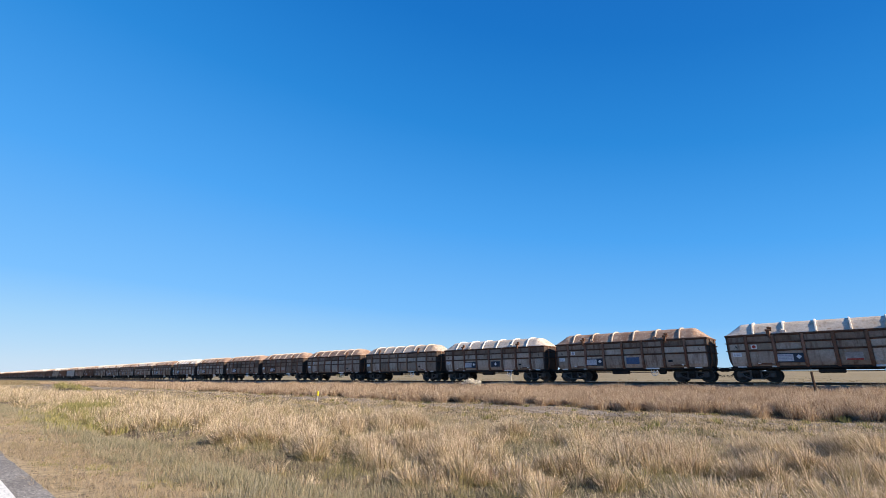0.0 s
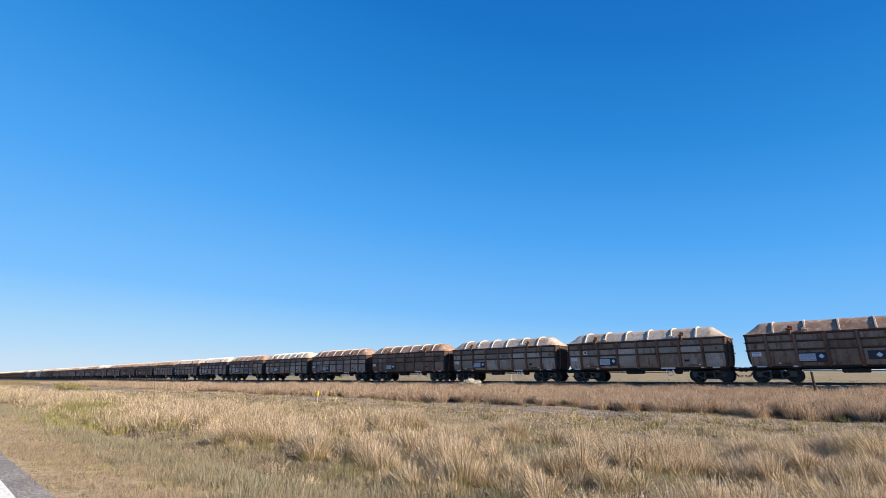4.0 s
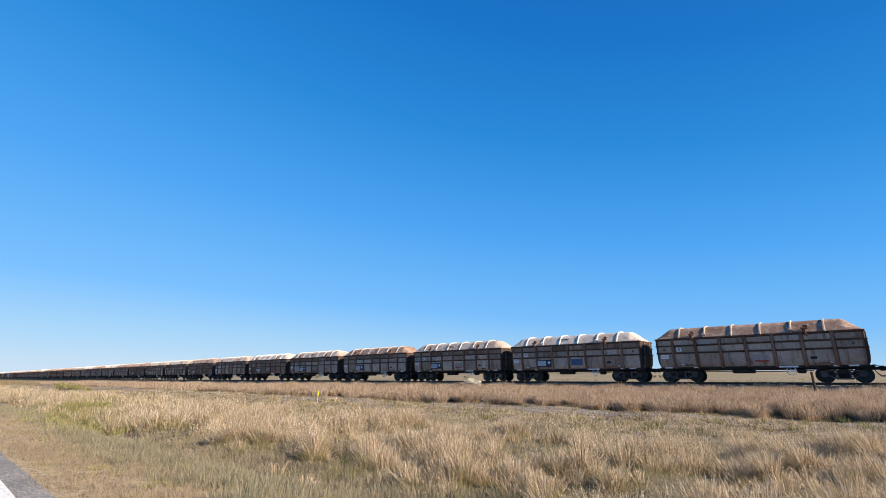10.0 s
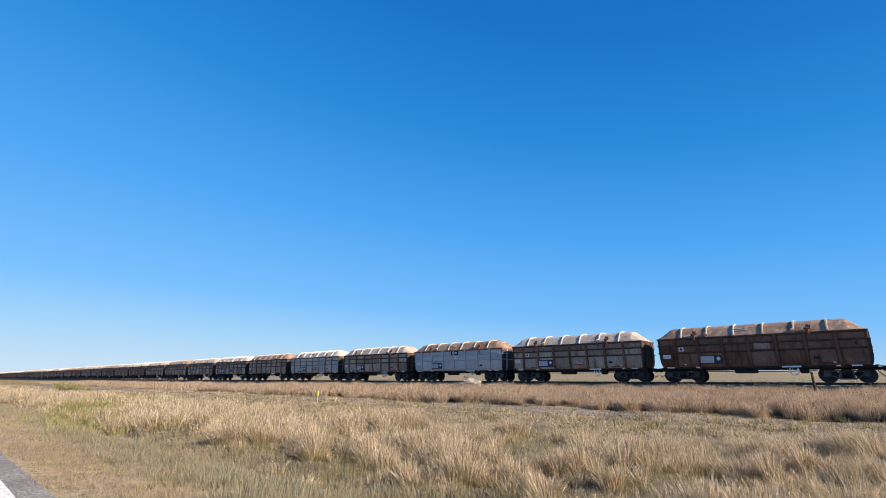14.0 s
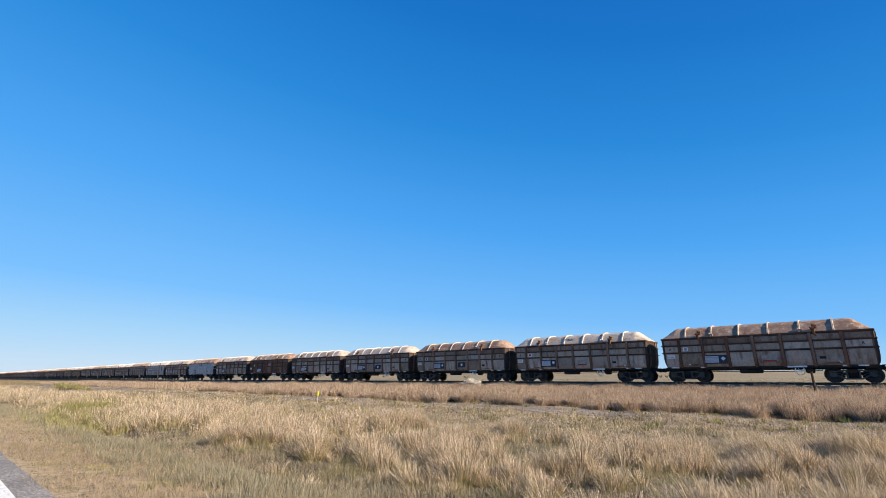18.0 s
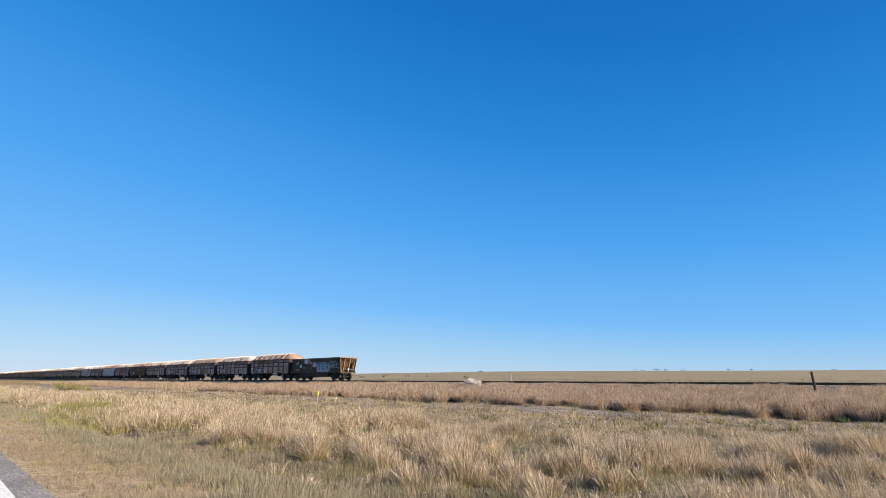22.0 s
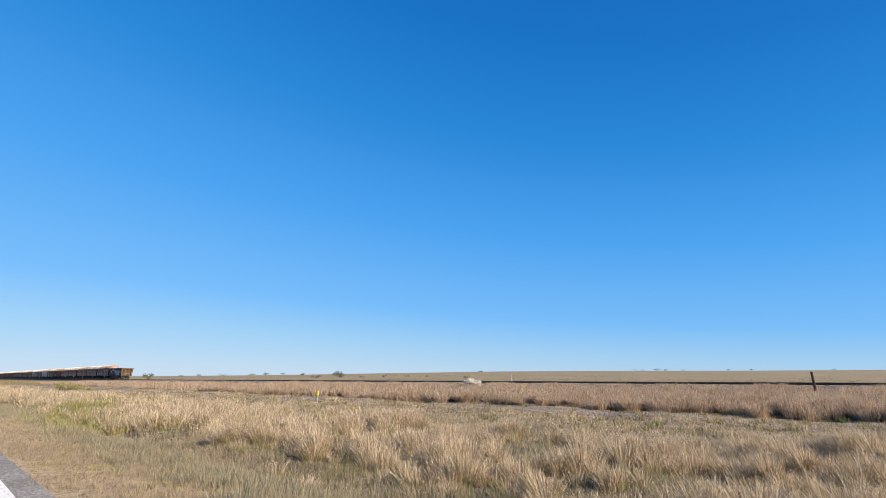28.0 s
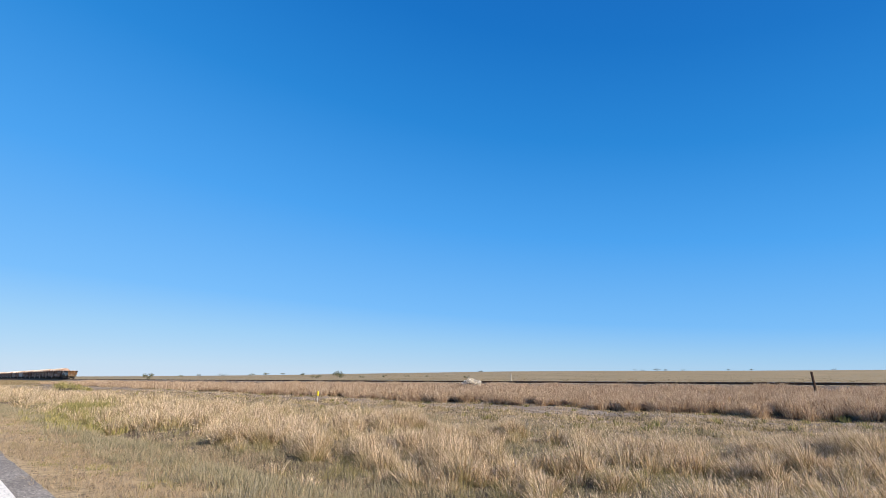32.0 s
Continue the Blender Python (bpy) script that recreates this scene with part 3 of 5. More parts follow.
def lid_mesh():
    """The domed lid: rounded cross-section with a sloped hip at each end."""
    def sect(x, k, hw):
        pts = []
        for y, z in ((-1.0, 0.0), (-0.985, 0.05), (-0.90, 0.22), (-0.70, 0.60), (-0.57, 0.74), (-0.30, 0.84), (0, 0.87)):
            pts.append((x, y * hw, 2.94 + z * 0.88 * k))
        return pts + [(p[0], -p[1], p[2]) for p in pts[-2::-1]]
    bm = bmesh.new()
    L = LEN_W / 2 - 0.02
    stations = [(-L, 0.0), (-L + 0.02, 0.05), (-L + 0.06, 0.09), (-L + 0.80, 0.93), (-L + 0.90, 0.985), (-L + 1.05, 1.0)]
    xs = stations + [(x, 1.0) for x in np.linspace(-L + 1.9, L - 1.9, 8)] + [(-x, k) for x, k in stations[::-1]]
    loft(bm, [sect(x, max(k, 0.004), 1.345) for x, k in xs])
    return finish(bm, "lid", M_LID_D)


def lid_rib_mesh():
    bm = bmesh.new()
    pts = [(-1.345, 0.02), (-1.33, 0.07), (-1.215, 0.215), (-0.945, 0.555), (-0.77, 0.68), (-0.41, 0.77), (0, 0.80)]
    pts = pts + [(-y, z) for y, z in pts[-2::-1]]
    rings = []
    for i, (y, z) in enumerate(pts):
        o = 0.055
        c = Vector((y, z + 0.0))
        nrm = Vector((y * 0.75, max(z - 0.1, 0.02))).normalized() * o
        q = c + nrm
        rings.append([(-0.055, c.x, 2.94 + c.y - 0.05), (-0.035, q.x, 2.94 + q.y), (0.035, q.x, 2.94 + q.y), (0.055, c.x, 2.94 + c.y - 0.05)])
    loft(bm, rings)
    return finish(bm, "lid_rib", M_LIDRIB)


def rib_mesh():
    """A side post that follows the hull's curve; near side."""
    bm = bmesh.new()
    rings = []
    for z in (0.92, 1.02, 1.20, 1.50, 2.0, 2.86):
        h = hull_hw(z)
        d = 0.095
        rings.append([(-0.085, -h + 0.02, z), (-0.07, -h - d, z), (0.07, -h - d, z), (0.085, -h + 0.02, z)])
    loft(bm, rings)
    return finish(bm, "side_post", M_RIB_B)


def belt_mesh(z):
    bm = bmesh.new()
    hw, hl, o = hull_hw(z), hull_hl(z), 0.08
    rings = [ring(hl + a, hw + a, zz, 0.04) for a, zz in ((-0.01, z - 0.05), (o, z - 0.018), (o, z + 0.022), (-0.01, z + 0.035))]
    loft(bm, rings, cap=False)
    return finish(bm, "belt_rail", M_RIB_B)


def panel_meshes():
    """Pressed plates of one side, in three rows, between the posts."""
    edges = [-5.55] + POSTS + [5.55]
    rows = ((1.0, 1.10, 1.20, 1.50, 1.87), (1.99, 2.36), (2.48, 2.79))
    out, cache = [], {}
    for a, b in zip(edges, edges[1:]):
        x, w = (a + b) / 2, (b - a) - 0.20
        for r, zs in enumerate(rows):
            key = (round(w, 2), r)
            if key not in cache:
                bm = bmesh.new()
                cut = [(-w / 2, 0.0), (-w / 2 + 0.02, 0.012), (w / 2 - 0.02, 0.012), (w / 2, 0.0)]
                rings = []
                for i, z in enumerate(zs):
                    k = 0.0 if i in (0, len(zs) - 1) else 1.0
                    rings.append([(px, -hull_hw(z) - 0.003 - d * k, z) for px, d in cut])
                    if i == 0:
                        rings.append([(px, -hull_hw(z + 0.03) - 0.003 - d, z + 0.03) for px, d in cut])
                    if i == len(zs) - 2:
                        zt = zs[-1] - 0.03
                        rings.append([(px, -hull_hw(zt) - 0.003 - d, zt) for px, d in cut])
                loft(bm, rings, cap=False, closed=False)
                cache[key] = finish(bm, "upper_panel" if r == 2 else "side_panel", P_BROWN)
            out.append((x, cache[key]))
    return out


def latch_mesh():
    """A rusty over-centre clamp that holds the lid down on the rim."""
    bm = bmesh.new()
    add_box(bm, (0, -1.385, 2.95), (0.13, 0.08, 0.46), 0.02)
    add_box(bm, (0.02, -1.30, 3.24), (0.15, 0.12, 0.26), 0.02)
    add_cyl(bm, (-0.17, -1.36, 3.16), (0.17, -1.36, 3.16), 0.055, 8)
    add_box(bm, (0.14, -1.30, 3.27), (0.10, 0.12, 0.14), 0.02)
    add_box(bm, (-0.10, -1.36, 3.02), (0.06, 0.06, 0.18), 0.01)
    add_box(bm, (0.05, -1.39, 2.74), (0.07, 0.06, 0.16), 0.012)
    return finish(bm, "latch", M_LATCH)


def rib_bracket_mesh():
    """The stiffened foot of a lid rib beside a clamp."""
    bm = bmesh.new()
    add_box(bm, (0, -1.32, 3.045), (0.30, 0.10, 0.17), 0.025)
    add_box(bm, (-0.08, -1.29, 3.16), (0.10, 0.10, 0.10), 0.02)
    return finish(bm, "rib_bracket", M_LID_D)


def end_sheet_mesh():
    """Plate on one end, coloured dark for the next wagon's shade, with its sheet edges turned round the corners."""
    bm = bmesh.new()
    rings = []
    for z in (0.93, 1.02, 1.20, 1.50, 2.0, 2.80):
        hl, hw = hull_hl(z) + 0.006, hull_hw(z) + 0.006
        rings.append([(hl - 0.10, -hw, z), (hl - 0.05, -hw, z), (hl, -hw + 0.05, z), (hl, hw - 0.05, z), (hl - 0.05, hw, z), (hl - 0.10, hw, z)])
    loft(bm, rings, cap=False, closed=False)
    return finish(bm, "end_sheet", M_SHADE_END)


def build_wagon():
    root = new("ore_wagon")
    bm = bmesh.new()
    loft(bm, [ring(hl, hw, z) for z, hw, hl in HULL])
    body = part("body", bm, M_BROWN, root)
    bm = bmesh.new()
    rings = [ring(LEN_W / 2 + a, 1.345 + a, z, 0.03) for a, z in ((-0.05, 2.80), (0.0, 2.82), (0.02, 2.86), (0.02, 2.925), (0.0, 2.94), (-0.05, 2.94))]
    loft(bm, rings)
    part("top_rail", bm, M_RIB_R, root)
    rib = rib_mesh()
    for x in POSTS:
        part("side_post", rib, None, root, at=pose(x, 0, 0))
        part("side_post", rib, None, root, at=pose(x, 0, 0, 0, 0, 180))
    for z in (1.93, 2.42):
        part("belt_rail", belt_mesh(z), None, root)
    endp = bmesh.new()
    loft(endp, [[(hull_hl(z) - 0.02, -0.07, z), (hull_hl(z) + 0.07, -0.055, z), (hull_hl(z) + 0.07, 0.055, z), (hull_hl(z) - 0.02, 0.07, z)] for z in (0.92, 1.2, 1.5, 2.0, 2.86)])
    endp = finish(endp, "end_post", M_RIB_B)
    for r in (0, 180):
        for y in (-0.62, 0.62):
            part("end_post", endp, None, root, at=pose(0, y, 0, 0, 0, r))
    under = bmesh.new()
    add_box(under, (0, 0, 0.86), (11.5, 0.5, 0.22), 0.02)
    for sg in (-1, 1):
        add_box(under, (0, sg * 1.12, 0.90), (11.15, 0.12, 0.13), 0.015)
    for x in (-5.5, -3.2, -1.6, 0, 1.6, 3.2, 5.5):
        add_box(under, (x, 0, 0.86), (0.14, 2.2, 0.16), 0.015)
    add_tube(under, [(-3, -0.5, 0.70), (-1, -0.55, 0.66), (1.2, -0.55, 0.66), (3, -0.5, 0.70)], 0.025, 5)
    part("underframe", under, M_UNDER, root)
    part("lid", lid_mesh(), None, root)
    lr = lid_rib_mesh()
    for x in LIDRIBS:
        part("lid_rib", lr, None, root, at=pose(x, 0, 0))
    la = latch_mesh()
    for fx in (0.215, 0.765):
        for r in (0, 180):
            x = -LEN_W / 2 + LEN_W * fx
            part("lid_latch", la, None, root, "rusty iron latch", at=pose(x, 0, 0, 0, 0, r))
    rb = rib_bracket_mesh()
    for x in (LIDRIBS[1], LIDRIBS[4]):
        part("rib_bracket", rb, None, root, at=pose(x - 0.02, 0, 0))
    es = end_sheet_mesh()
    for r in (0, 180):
        part("end_sheet", es, None, root, "end plate coloured dark as the next wagon's shade", at=pose(0, 0, 0, 0, 0, r))
    lug = finish(box_bm((0, 0, 0), (0.15, 0.06, 0.07), 0.02), "lifting_lug", M_WHITE)
    for x in (-3.98, 3.92):
        part("lifting_lug", lug, None, root, "small white lug", at=pose(x, -1.29, 1.14, 0, 14, 0))
    for x in (-4.32, 4.32):
        add_bogie(root, x)
    for r in (0, 180):
        c = part("coupler", COUPLER, None, root, at=pose(5.62 if r == 0 else -5.62, 0, 0, 0, 0, r))
        part("air_hose", HOSE, None, c, "black rubber hose")
    # brake gear and boxes under the sill
    part("air_reservoir", box_bm((-0.55, -0.85, 0.68), (1.25, 0.42, 0.26), 0.06), M_UNDER, root)
    part("brake_cylinder", box_bm((2.42, -0.80, 0.70), (0.45, 0.40, 0.34), 0.08), M_UNDER, root)
    part("brake_wheel", BRAKEWHEEL, None, root, "pale spoked brake wheel", at=pose(1.95, -1.16, 0.68))
    part("brake_plate", box_bm((1.85, -1.19, 0.93), (0.95, 0.02, 0.10), 0.004), M_WHITE, root, "white plate")
    for sx in (-3.6, 3.6):
        st = bmesh.new()
        add_box(st, (sx, -1.24, 1.09), (0.95, 0.10, 0.05), 0.01)
        add_box(st, (sx, -1.20, 1.15), (0.55, 0.10, 0.10), 0.02)
        part("step_board", st, M_RIB_R, root)
    for x, w in ((-4.95, 0.5), (-3.2, 0.34), (4.85, 0.45), (4.1, 0.3)):
        part("sill_plate", box_bm((x, -1.192, 0.95), (w, 0.016, 0.08), 0.003), M_WHITE, root, "small white plate")
    return root


def side_y(z):
    return -hull_hw(z) - 0.026


def mark_wagon(root, sign=0, placard=0, panel=0, plate=True, lid_label=False):
    """Plates, signs and placards on the near side; which ones, by what each wagon carries."""
    z = 2.15
    part("end_letter", MARK_A, None, root, "black letter A", at=pose(-5.10, side_y(2.17), 2.17, 90, 0, 0))
    part("end_letter", MARK_B, None, root, "black letter B", at=pose(5.05, side_y(2.17), 2.17, 90, 0, 0))
    if plate:
        p = part("data_plate", PLATE, None, root, "white data plate", at=pose(-5.10, side_y(1.70), 1.70))
        tagged(part("lettering_bar", PLATE_BARS, None, p), kind="stuff")
    if sign:
        p = part("sign", SIGN_BACK, None, root, "small white sign with a red ring", at=pose(-4.18 + 0.06, side_y(2.17), 2.17))
        part("sign_mark", SIGN_RED if sign == 1 else SIGN_BLACK, None, p)
    if placard:
        x = -2.38
        p = part("placard", PLACARD, None, root, "dark blue dangerous goods placard", at=pose(x, side_y(1.45) - 0.02, 1.45, -4, 0, 0))
        q = part("placard_panel", PLACARD_W, None, p, "white panel with grey writing", at=pose(-0.22 if placard != 2 else 0.20, -0.016, 0.0))
        # bars share the panel's pose, a little proud of it
        tagged(part("placard_writing", PLACARD_BARS, None, p, at=q.matrix_basis @ pose(0, -0.004, 0)), kind="stuff")
        part("placard_diamond", DIAMOND, None, p, "white diamond", at=pose(0.45 if placard != 2 else -0.47, -0.016, 0.05, 0, 45, 0))
    if panel:
        x, z = 0.57, {1: 1.46, 2: 1.50, 3: 1.50, 4: 2.20, 5: 2.20}[panel]
        me = {1: PANEL_W, 2: PANEL_B, 3: PANEL_G, 4: PANEL_D, 5: PANEL_F}[panel]
        words = {1: "faded white panel with a red foot", 2: "faded blue panel", 3: "black panel", 4: "faded white panel", 5: "faded red panel"}[panel]
        p = part("painted_panel", me, None, root, words, at=pose(x, side_y(z) - 0.02, z, -4 if z < 1.8 else 0, 0, 0))
        if panel == 1:
            part("red_bar", PANEL_R, None, p, "faded red bar", at=pose(0, -0.012, -0.17))
        if panel == 3:
            part("panel_diamond", DIAMOND, None, p, "white diamond", at=pose(0, -0.012, 0, 0, 45, 0))
    if lid_label:
        p = part("lid_label", LIDLABEL, None, root, "grey label on the lid", at=pose(-0.55, -1.085, 3.34, -38, 0, 0))
        tagged(part("lettering_bar", LIDBARS, None, p), kind="stuff")
    part("box_mark", SMALLBOX, None, root, "small black plate", at=pose(3.15, side_y(1.42), 1.42))


MARK_A, MARK_B = text_mesh("letter_a", "A", 0.26, M_BLACK), text_mesh("letter_b", "B", 0.24, M_BLACK)


def bars(rows, w, h, depth=0.006, seed=1):
    """Plain bars in place of writing."""
    rnd = random.Random(seed)
    bm = bmesh.new()
    for z in rows:
        x = -w / 2
        while x < w / 2 - 0.03:
            l = rnd.uniform(0.05, 0.16)
            l = min(l, w / 2 - x)
            add_box(bm, (x + l / 2, -0.006, z), (l, depth, h))
            x += l + 0.03
    return bm


PLATE = finish(box_bm((0, 0, 0), (0.50, 0.014, 0.26), 0.004), "data_plate", M_WHITE)
PLATE_BARS = finish(bars((0.05, -0.05), 0.36, 0.035, seed=3), "bars", M_TEXT)
SIGN_BACK = finish(box_bm((0, 0, 0), (0.32, 0.014, 0.27), 0.004), "sign", M_WHITE)


def ring_mark(material, name):
    bm = bmesh.new()
    add_cyl(bm, (0, 0.0, 0), (0, -0.012, 0), 0.10, 14)
    add_box(bm, (0, -0.012, 0), (0.08, 0.006, 0.05))
    return finish(bm, name, material)


SIGN_RED, SIGN_BLACK = ring_mark(M_RED, "ring"), ring_mark(M_TEXT, "ring")
PLACARD = finish(box_bm((0, 0, 0), (1.36, 0.018, 0.56), 0.004), "placard", M_NAVY)
pw = box_bm((0, 0, 0), (0.80, 0.012, 0.42), 0.003)
PLACARD_W = finish(pw, "placard_panel", M_PALEPANEL)
PLACARD_BARS = finish(bars((0.13, 0.04, -0.05, -0.14), 0.66, 0.035, seed=5), "bars", M_TEXT)
DIAMOND = finish(box_bm((0, 0, 0), (0.20, 0.010, 0.20), 0.002), "diamond", M_WHITE)
PANEL_W = finish(box_bm((0, 0, 0), (0.80, 0.014, 0.44), 0.003), "panel", plain("faded_white_paint", (0.34, 0.28, 0.235), 0.7, 0, 0.35, 6))
PANEL_B = finish(box_bm((0, 0, 0), (0.95, 0.014, 0.48), 0.003), "panel", M_BLUE)
PANEL_G = finish(box_bm((0, 0, 0), (0.95, 0.014, 0.48), 0.003), "panel", M_NAVY)
PANEL_D = finish(box_bm((0, 0, 0), (0.84, 0.014, 0.36), 0.003), "panel", plain("dirty_pinkish_paint", (0.30, 0.215, 0.19), 0.7, 0, 0.45, 5))
PANEL_F = finish(box_bm((0, 0, 0), (0.80, 0.014, 0.40), 0.003), "panel", plain("washed_red_paint", (0.34, 0.16, 0.12), 0.7, 0, 0.35, 7))
PANEL_R = finish(box_bm((0, 0, 0), (0.72, 0.010, 0.09), 0.002), "red_bar", M_RED)
LIDLABEL = finish(box_bm((0, 0, 0), (0.95, 0.012, 0.22), 0.003), "lid_label", plain("grey_lid_label", (0.48, 0.43, 0.36), 0.6, 0, 0.25, 8))
LIDBARS = finish(bars((0.0,), 0.8, 0.09, 0.008, seed=9), "bars", M_BLACK)
SMALLBOX = finish(box_bm((0, 0, 0), (0.30, 0.012, 0.14), 0.003), "small_plate", M_BLACK)

PAINT = {"b": (M_BROWN, M_RIB_R, P_BROWN), "d": (M_DARK, M_DARK, P_DARK), "t": (M_TAN, M_RIB_B, P_TAN), "g": (M_GREY, M_GREY, P_GREY), "p": (M_PALE, M_RIB_T, P_PALE), "n": (M_BROWN, M_RIB_R, P_TAN), "s": (M_BROWN, M_RIB_R, P_TAN)}
LIDS = {"w": M_LID_W, "d": M_LID_D, "r": M_LID_R}
BODY_WORDS = {"b": "rust-brown", "d": "dark rusty brown", "t": "dusty pale brown", "g": "clean grey", "p": "light grey rust-streaked", "n": "dusty brown", "s": "grey-panelled rust-framed"}
LID_WORDS = {"w": "white", "d": "dusty cream", "r": "rust-stained"}
# from the hopper forwards: paint, lid, sign, placard, panel
SEQ = ["nr241", "td141", "tr143", "nd043", "nd040", "dr144", "nd141", "gr040", "sd045", "pw241", "sr201", "tw242", "nd241", "nr044", "nd241", "bw121", "nd105", "br043", "nd140", "nd044", "br040", "nr141", "nw141", "nr242", "nw043", "td000", "nr200", "br041", "br040", "nr140", "nw041"]


def paint_wagon(root, code):
    body, rib, plate = PAINT[code[0]]
    for o in root.children_recursive:
        base = o.name.split(".")[0]
        # each lid rib takes a lighter tone than its lid, painting its sunlit edge
        m = {"body": body, "side_post": rib, "belt_rail": M_SHADE_RAIL if code[0] not in "gp" else rib, "end_post": rib, "top_rail": M_SHADE_RAIL if code[0] not in "gp" else M_RIB_R, "step_board": rib, "side_panel": plate, "lid": LIDS[code[1]], "lid_rib": {"w": M_LIDRIB, "d": M_LID_W, "r": M_LID_D}[code[1]], "rib_bracket": LIDS[code[1]]}.get(base)
        if base == "side_panel" and o.data.name.startswith("upper_panel") and code[0] in "nt":
            m = P_BROWN
        if m is not None:
            o.material_slots[0].link = "OBJECT"
            o.material_slots[0].material = m
    tagged(root, "%s steel ore wagon with a %s domed lid" % (BODY_WORDS[code[0]], LID_WORDS[code[1]]), "railway wagon", "train of lidded ore wagons")


TRAIN = []
proto = build_wagon()
PANELS = panel_meshes()
for k in range(WAGONS):
    code = SEQ[k % len(SEQ)]
    w = copy_thing(proto, Matrix.Identity(4))
    if k < 38:
        for px, me in PANELS:
            part("side_panel", me, None, w, at=pose(px, 0, 0))
    paint_wagon(w, code)
    mark_wagon(w, int(code[2]), int(code[3]), int(code[4]), True, k in (1, 5, 7, 9, 11, 12, 13, 14, 15, 16))
    if code[0] == "g":
        p = part("emblem", finish(box_bm((0, 0, 0), (0.95, 0.014, 0.42), 0.004), "emblem", M_MAROON), None, w, "dark maroon emblem panel", at=pose(-0.05, -1.345, 2.64))
        part("emblem_mark", finish(bars((0.05, -0.06), 0.6, 0.05, 0.01, 8), "emblem_mark", M_WHITE), None, p)
        p = part("data_plate", PLATE, None, w, "white data plate", at=pose(-0.05, side_y(2.2), 2.2))
        tagged(part("lettering_bar", PLATE_BARS, None, p), kind="stuff")
    TRAIN.append((w, WAGON_MID_17 - k * PITCH_W, 17.0))
for o in (*proto.children_recursive, proto):
    bpy.data.objects.remove(o)


def build_hopper():
    root = new("hopper_wagon")
    L, W = 5.63, 1.34
    # side walls lean in to the foot, ends slope down towards the middle
    sidew = bmesh.new()
    for sg in (-1, 1):
        a = [(-5.38, sg * 1.14, 1.05), (5.48, sg * 1.14, 1.05), (5.59, sg * 1.33, 2.75), (-5.59, sg * 1.33, 2.75)]
        b = [(x, y - sg * 0.03, z) for x, y, z in a]
        loft(sidew, [a, b])
    part("side_wall", sidew, M_HOP, root, "dark brown steel sides")
    # pale rim colour paints the sunlight along the top edge
    rim = bmesh.new()
    loft(rim, [ring(L + a, W + b, z, 0.02) for a, b, z in ((-0.10, -0.10, 2.70), (0.02, 0.02, 2.70), (0.02, 0.02, 2.82), (-0.10, -0.10, 2.82), (-0.10, -0.10, 2.70))], cap=False)
    part("top_rim", rim, M_RIB_T, root, "worn top rim coloured pale as its sunlit edge")
    for sg in (-1, 1):
        e = bmesh.new()
        a = [(sg * 5.46, -1.30, 2.74), (sg * 5.46, 1.30, 2.74), (sg * 3.3, 1.12, 1.10), (sg * 3.3, -1.12, 1.10)]
        loft(e, [a, [(x - sg * 0.03, y, z - 0.03) for x, y, z in a]])
        part("slope_sheet", e, M_HOPEND, root, "orange-brown sloping end sheet")
        for y in (-1.12, -0.42, 0.42, 1.12):
            g = bmesh.new()
            pr = [(5.48, 2.70), (5.12, 1.10), (4.9, 1.10), (4.95, 1.55), (5.2, 2.62)]
            loft(g, [[(sg * x, y - 0.03, z) for x, z in pr], [(sg * x, y + 0.03, z) for x, z in pr]])
            part("end_strut", g, M_HOPEND, root)
        ladder = bmesh.new()
        for yy in (0.62, 0.98):
            add_tube(ladder, [(sg * 5.52, yy, 1.0), (sg * 5.58, yy, 2.70)], 0.018, 5)
        for kk in range(6):
            add_tube(ladder, [(sg * 5.53, 0.62, 1.15 + kk * 0.28), (sg * 5.53, 0.98, 1.15 + kk * 0.28)], 0.014, 5)
        part("ladder", ladder, M_RIB_B, root)
        rail = bmesh.new()
        add_tube(rail, [(sg * 5.75, -1.15, 0.95), (sg * 5.75, -1.15, 1.35), (sg * 5.35, -1.18, 1.38)], 0.018, 5)
        add_tube(rail, [(sg * 5.75, 1.15, 0.95), (sg * 5.75, 1.15, 1.35), (sg * 5.35, 1.18, 1.38)], 0.018, 5)
        add_tube(rail, [(sg * 5.75, -1.15, 1.35), (sg * 5.75, 1.15, 1.35)], 0.016, 5)
        part("handrail", rail, M_SPRAY, root)
    fl = bmesh.new()
    add_box(fl, (0, 0, 0.98), (11.3, 2.30, 0.14), 0.02)
    add_box(fl, (0, 0, 0.84), (11.3, 0.5, 0.2), 0.02)
    add_box(fl, (5.55, 0, 0.92), (0.25, 2.4, 0.16), 0.02)
    add_box(fl, (-5.55, 0, 0.92), (0.25, 2.4, 0.16), 0.02)
    part("underframe", fl, M_HOP, root)
    dr = bmesh.new()
    pr = [(-3.40, 1.05), (3.05, 1.05), (2.85, 0.42), (-2.95, 0.42), (-3.2, 0.6)]
    loft(dr, [[(x, -1.12 + (1.05 - z) * 0.25, z) for x, z in pr], [(x, 1.12 - (1.05 - z) * 0.25, z) for x, z in pr]])
    part("discharge_door", dr, M_HOSE, root, "black discharge doors between the bogies")
    for x in (-4.3, 4.3):
        add_bogie(root, x)
    for r in (0, 180):
        c = part("coupler", COUPLER, None, root, at=pose(5.66 if r == 0 else -5.66, 0, 0, 0, 0, r))
        part("air_hose", HOSE, None, c, "black rubber hose")
    lamp = bmesh.new()
    add_tube(lamp, [(5.95, -0.3, 0.95), (6.02, -0.3, 1.05), (6.02, -0.3, 1.42)], 0.02, 5)
    add_box(lamp, (6.04, -0.3, 1.36), (0.07, 0.12, 0.30), 0.02)
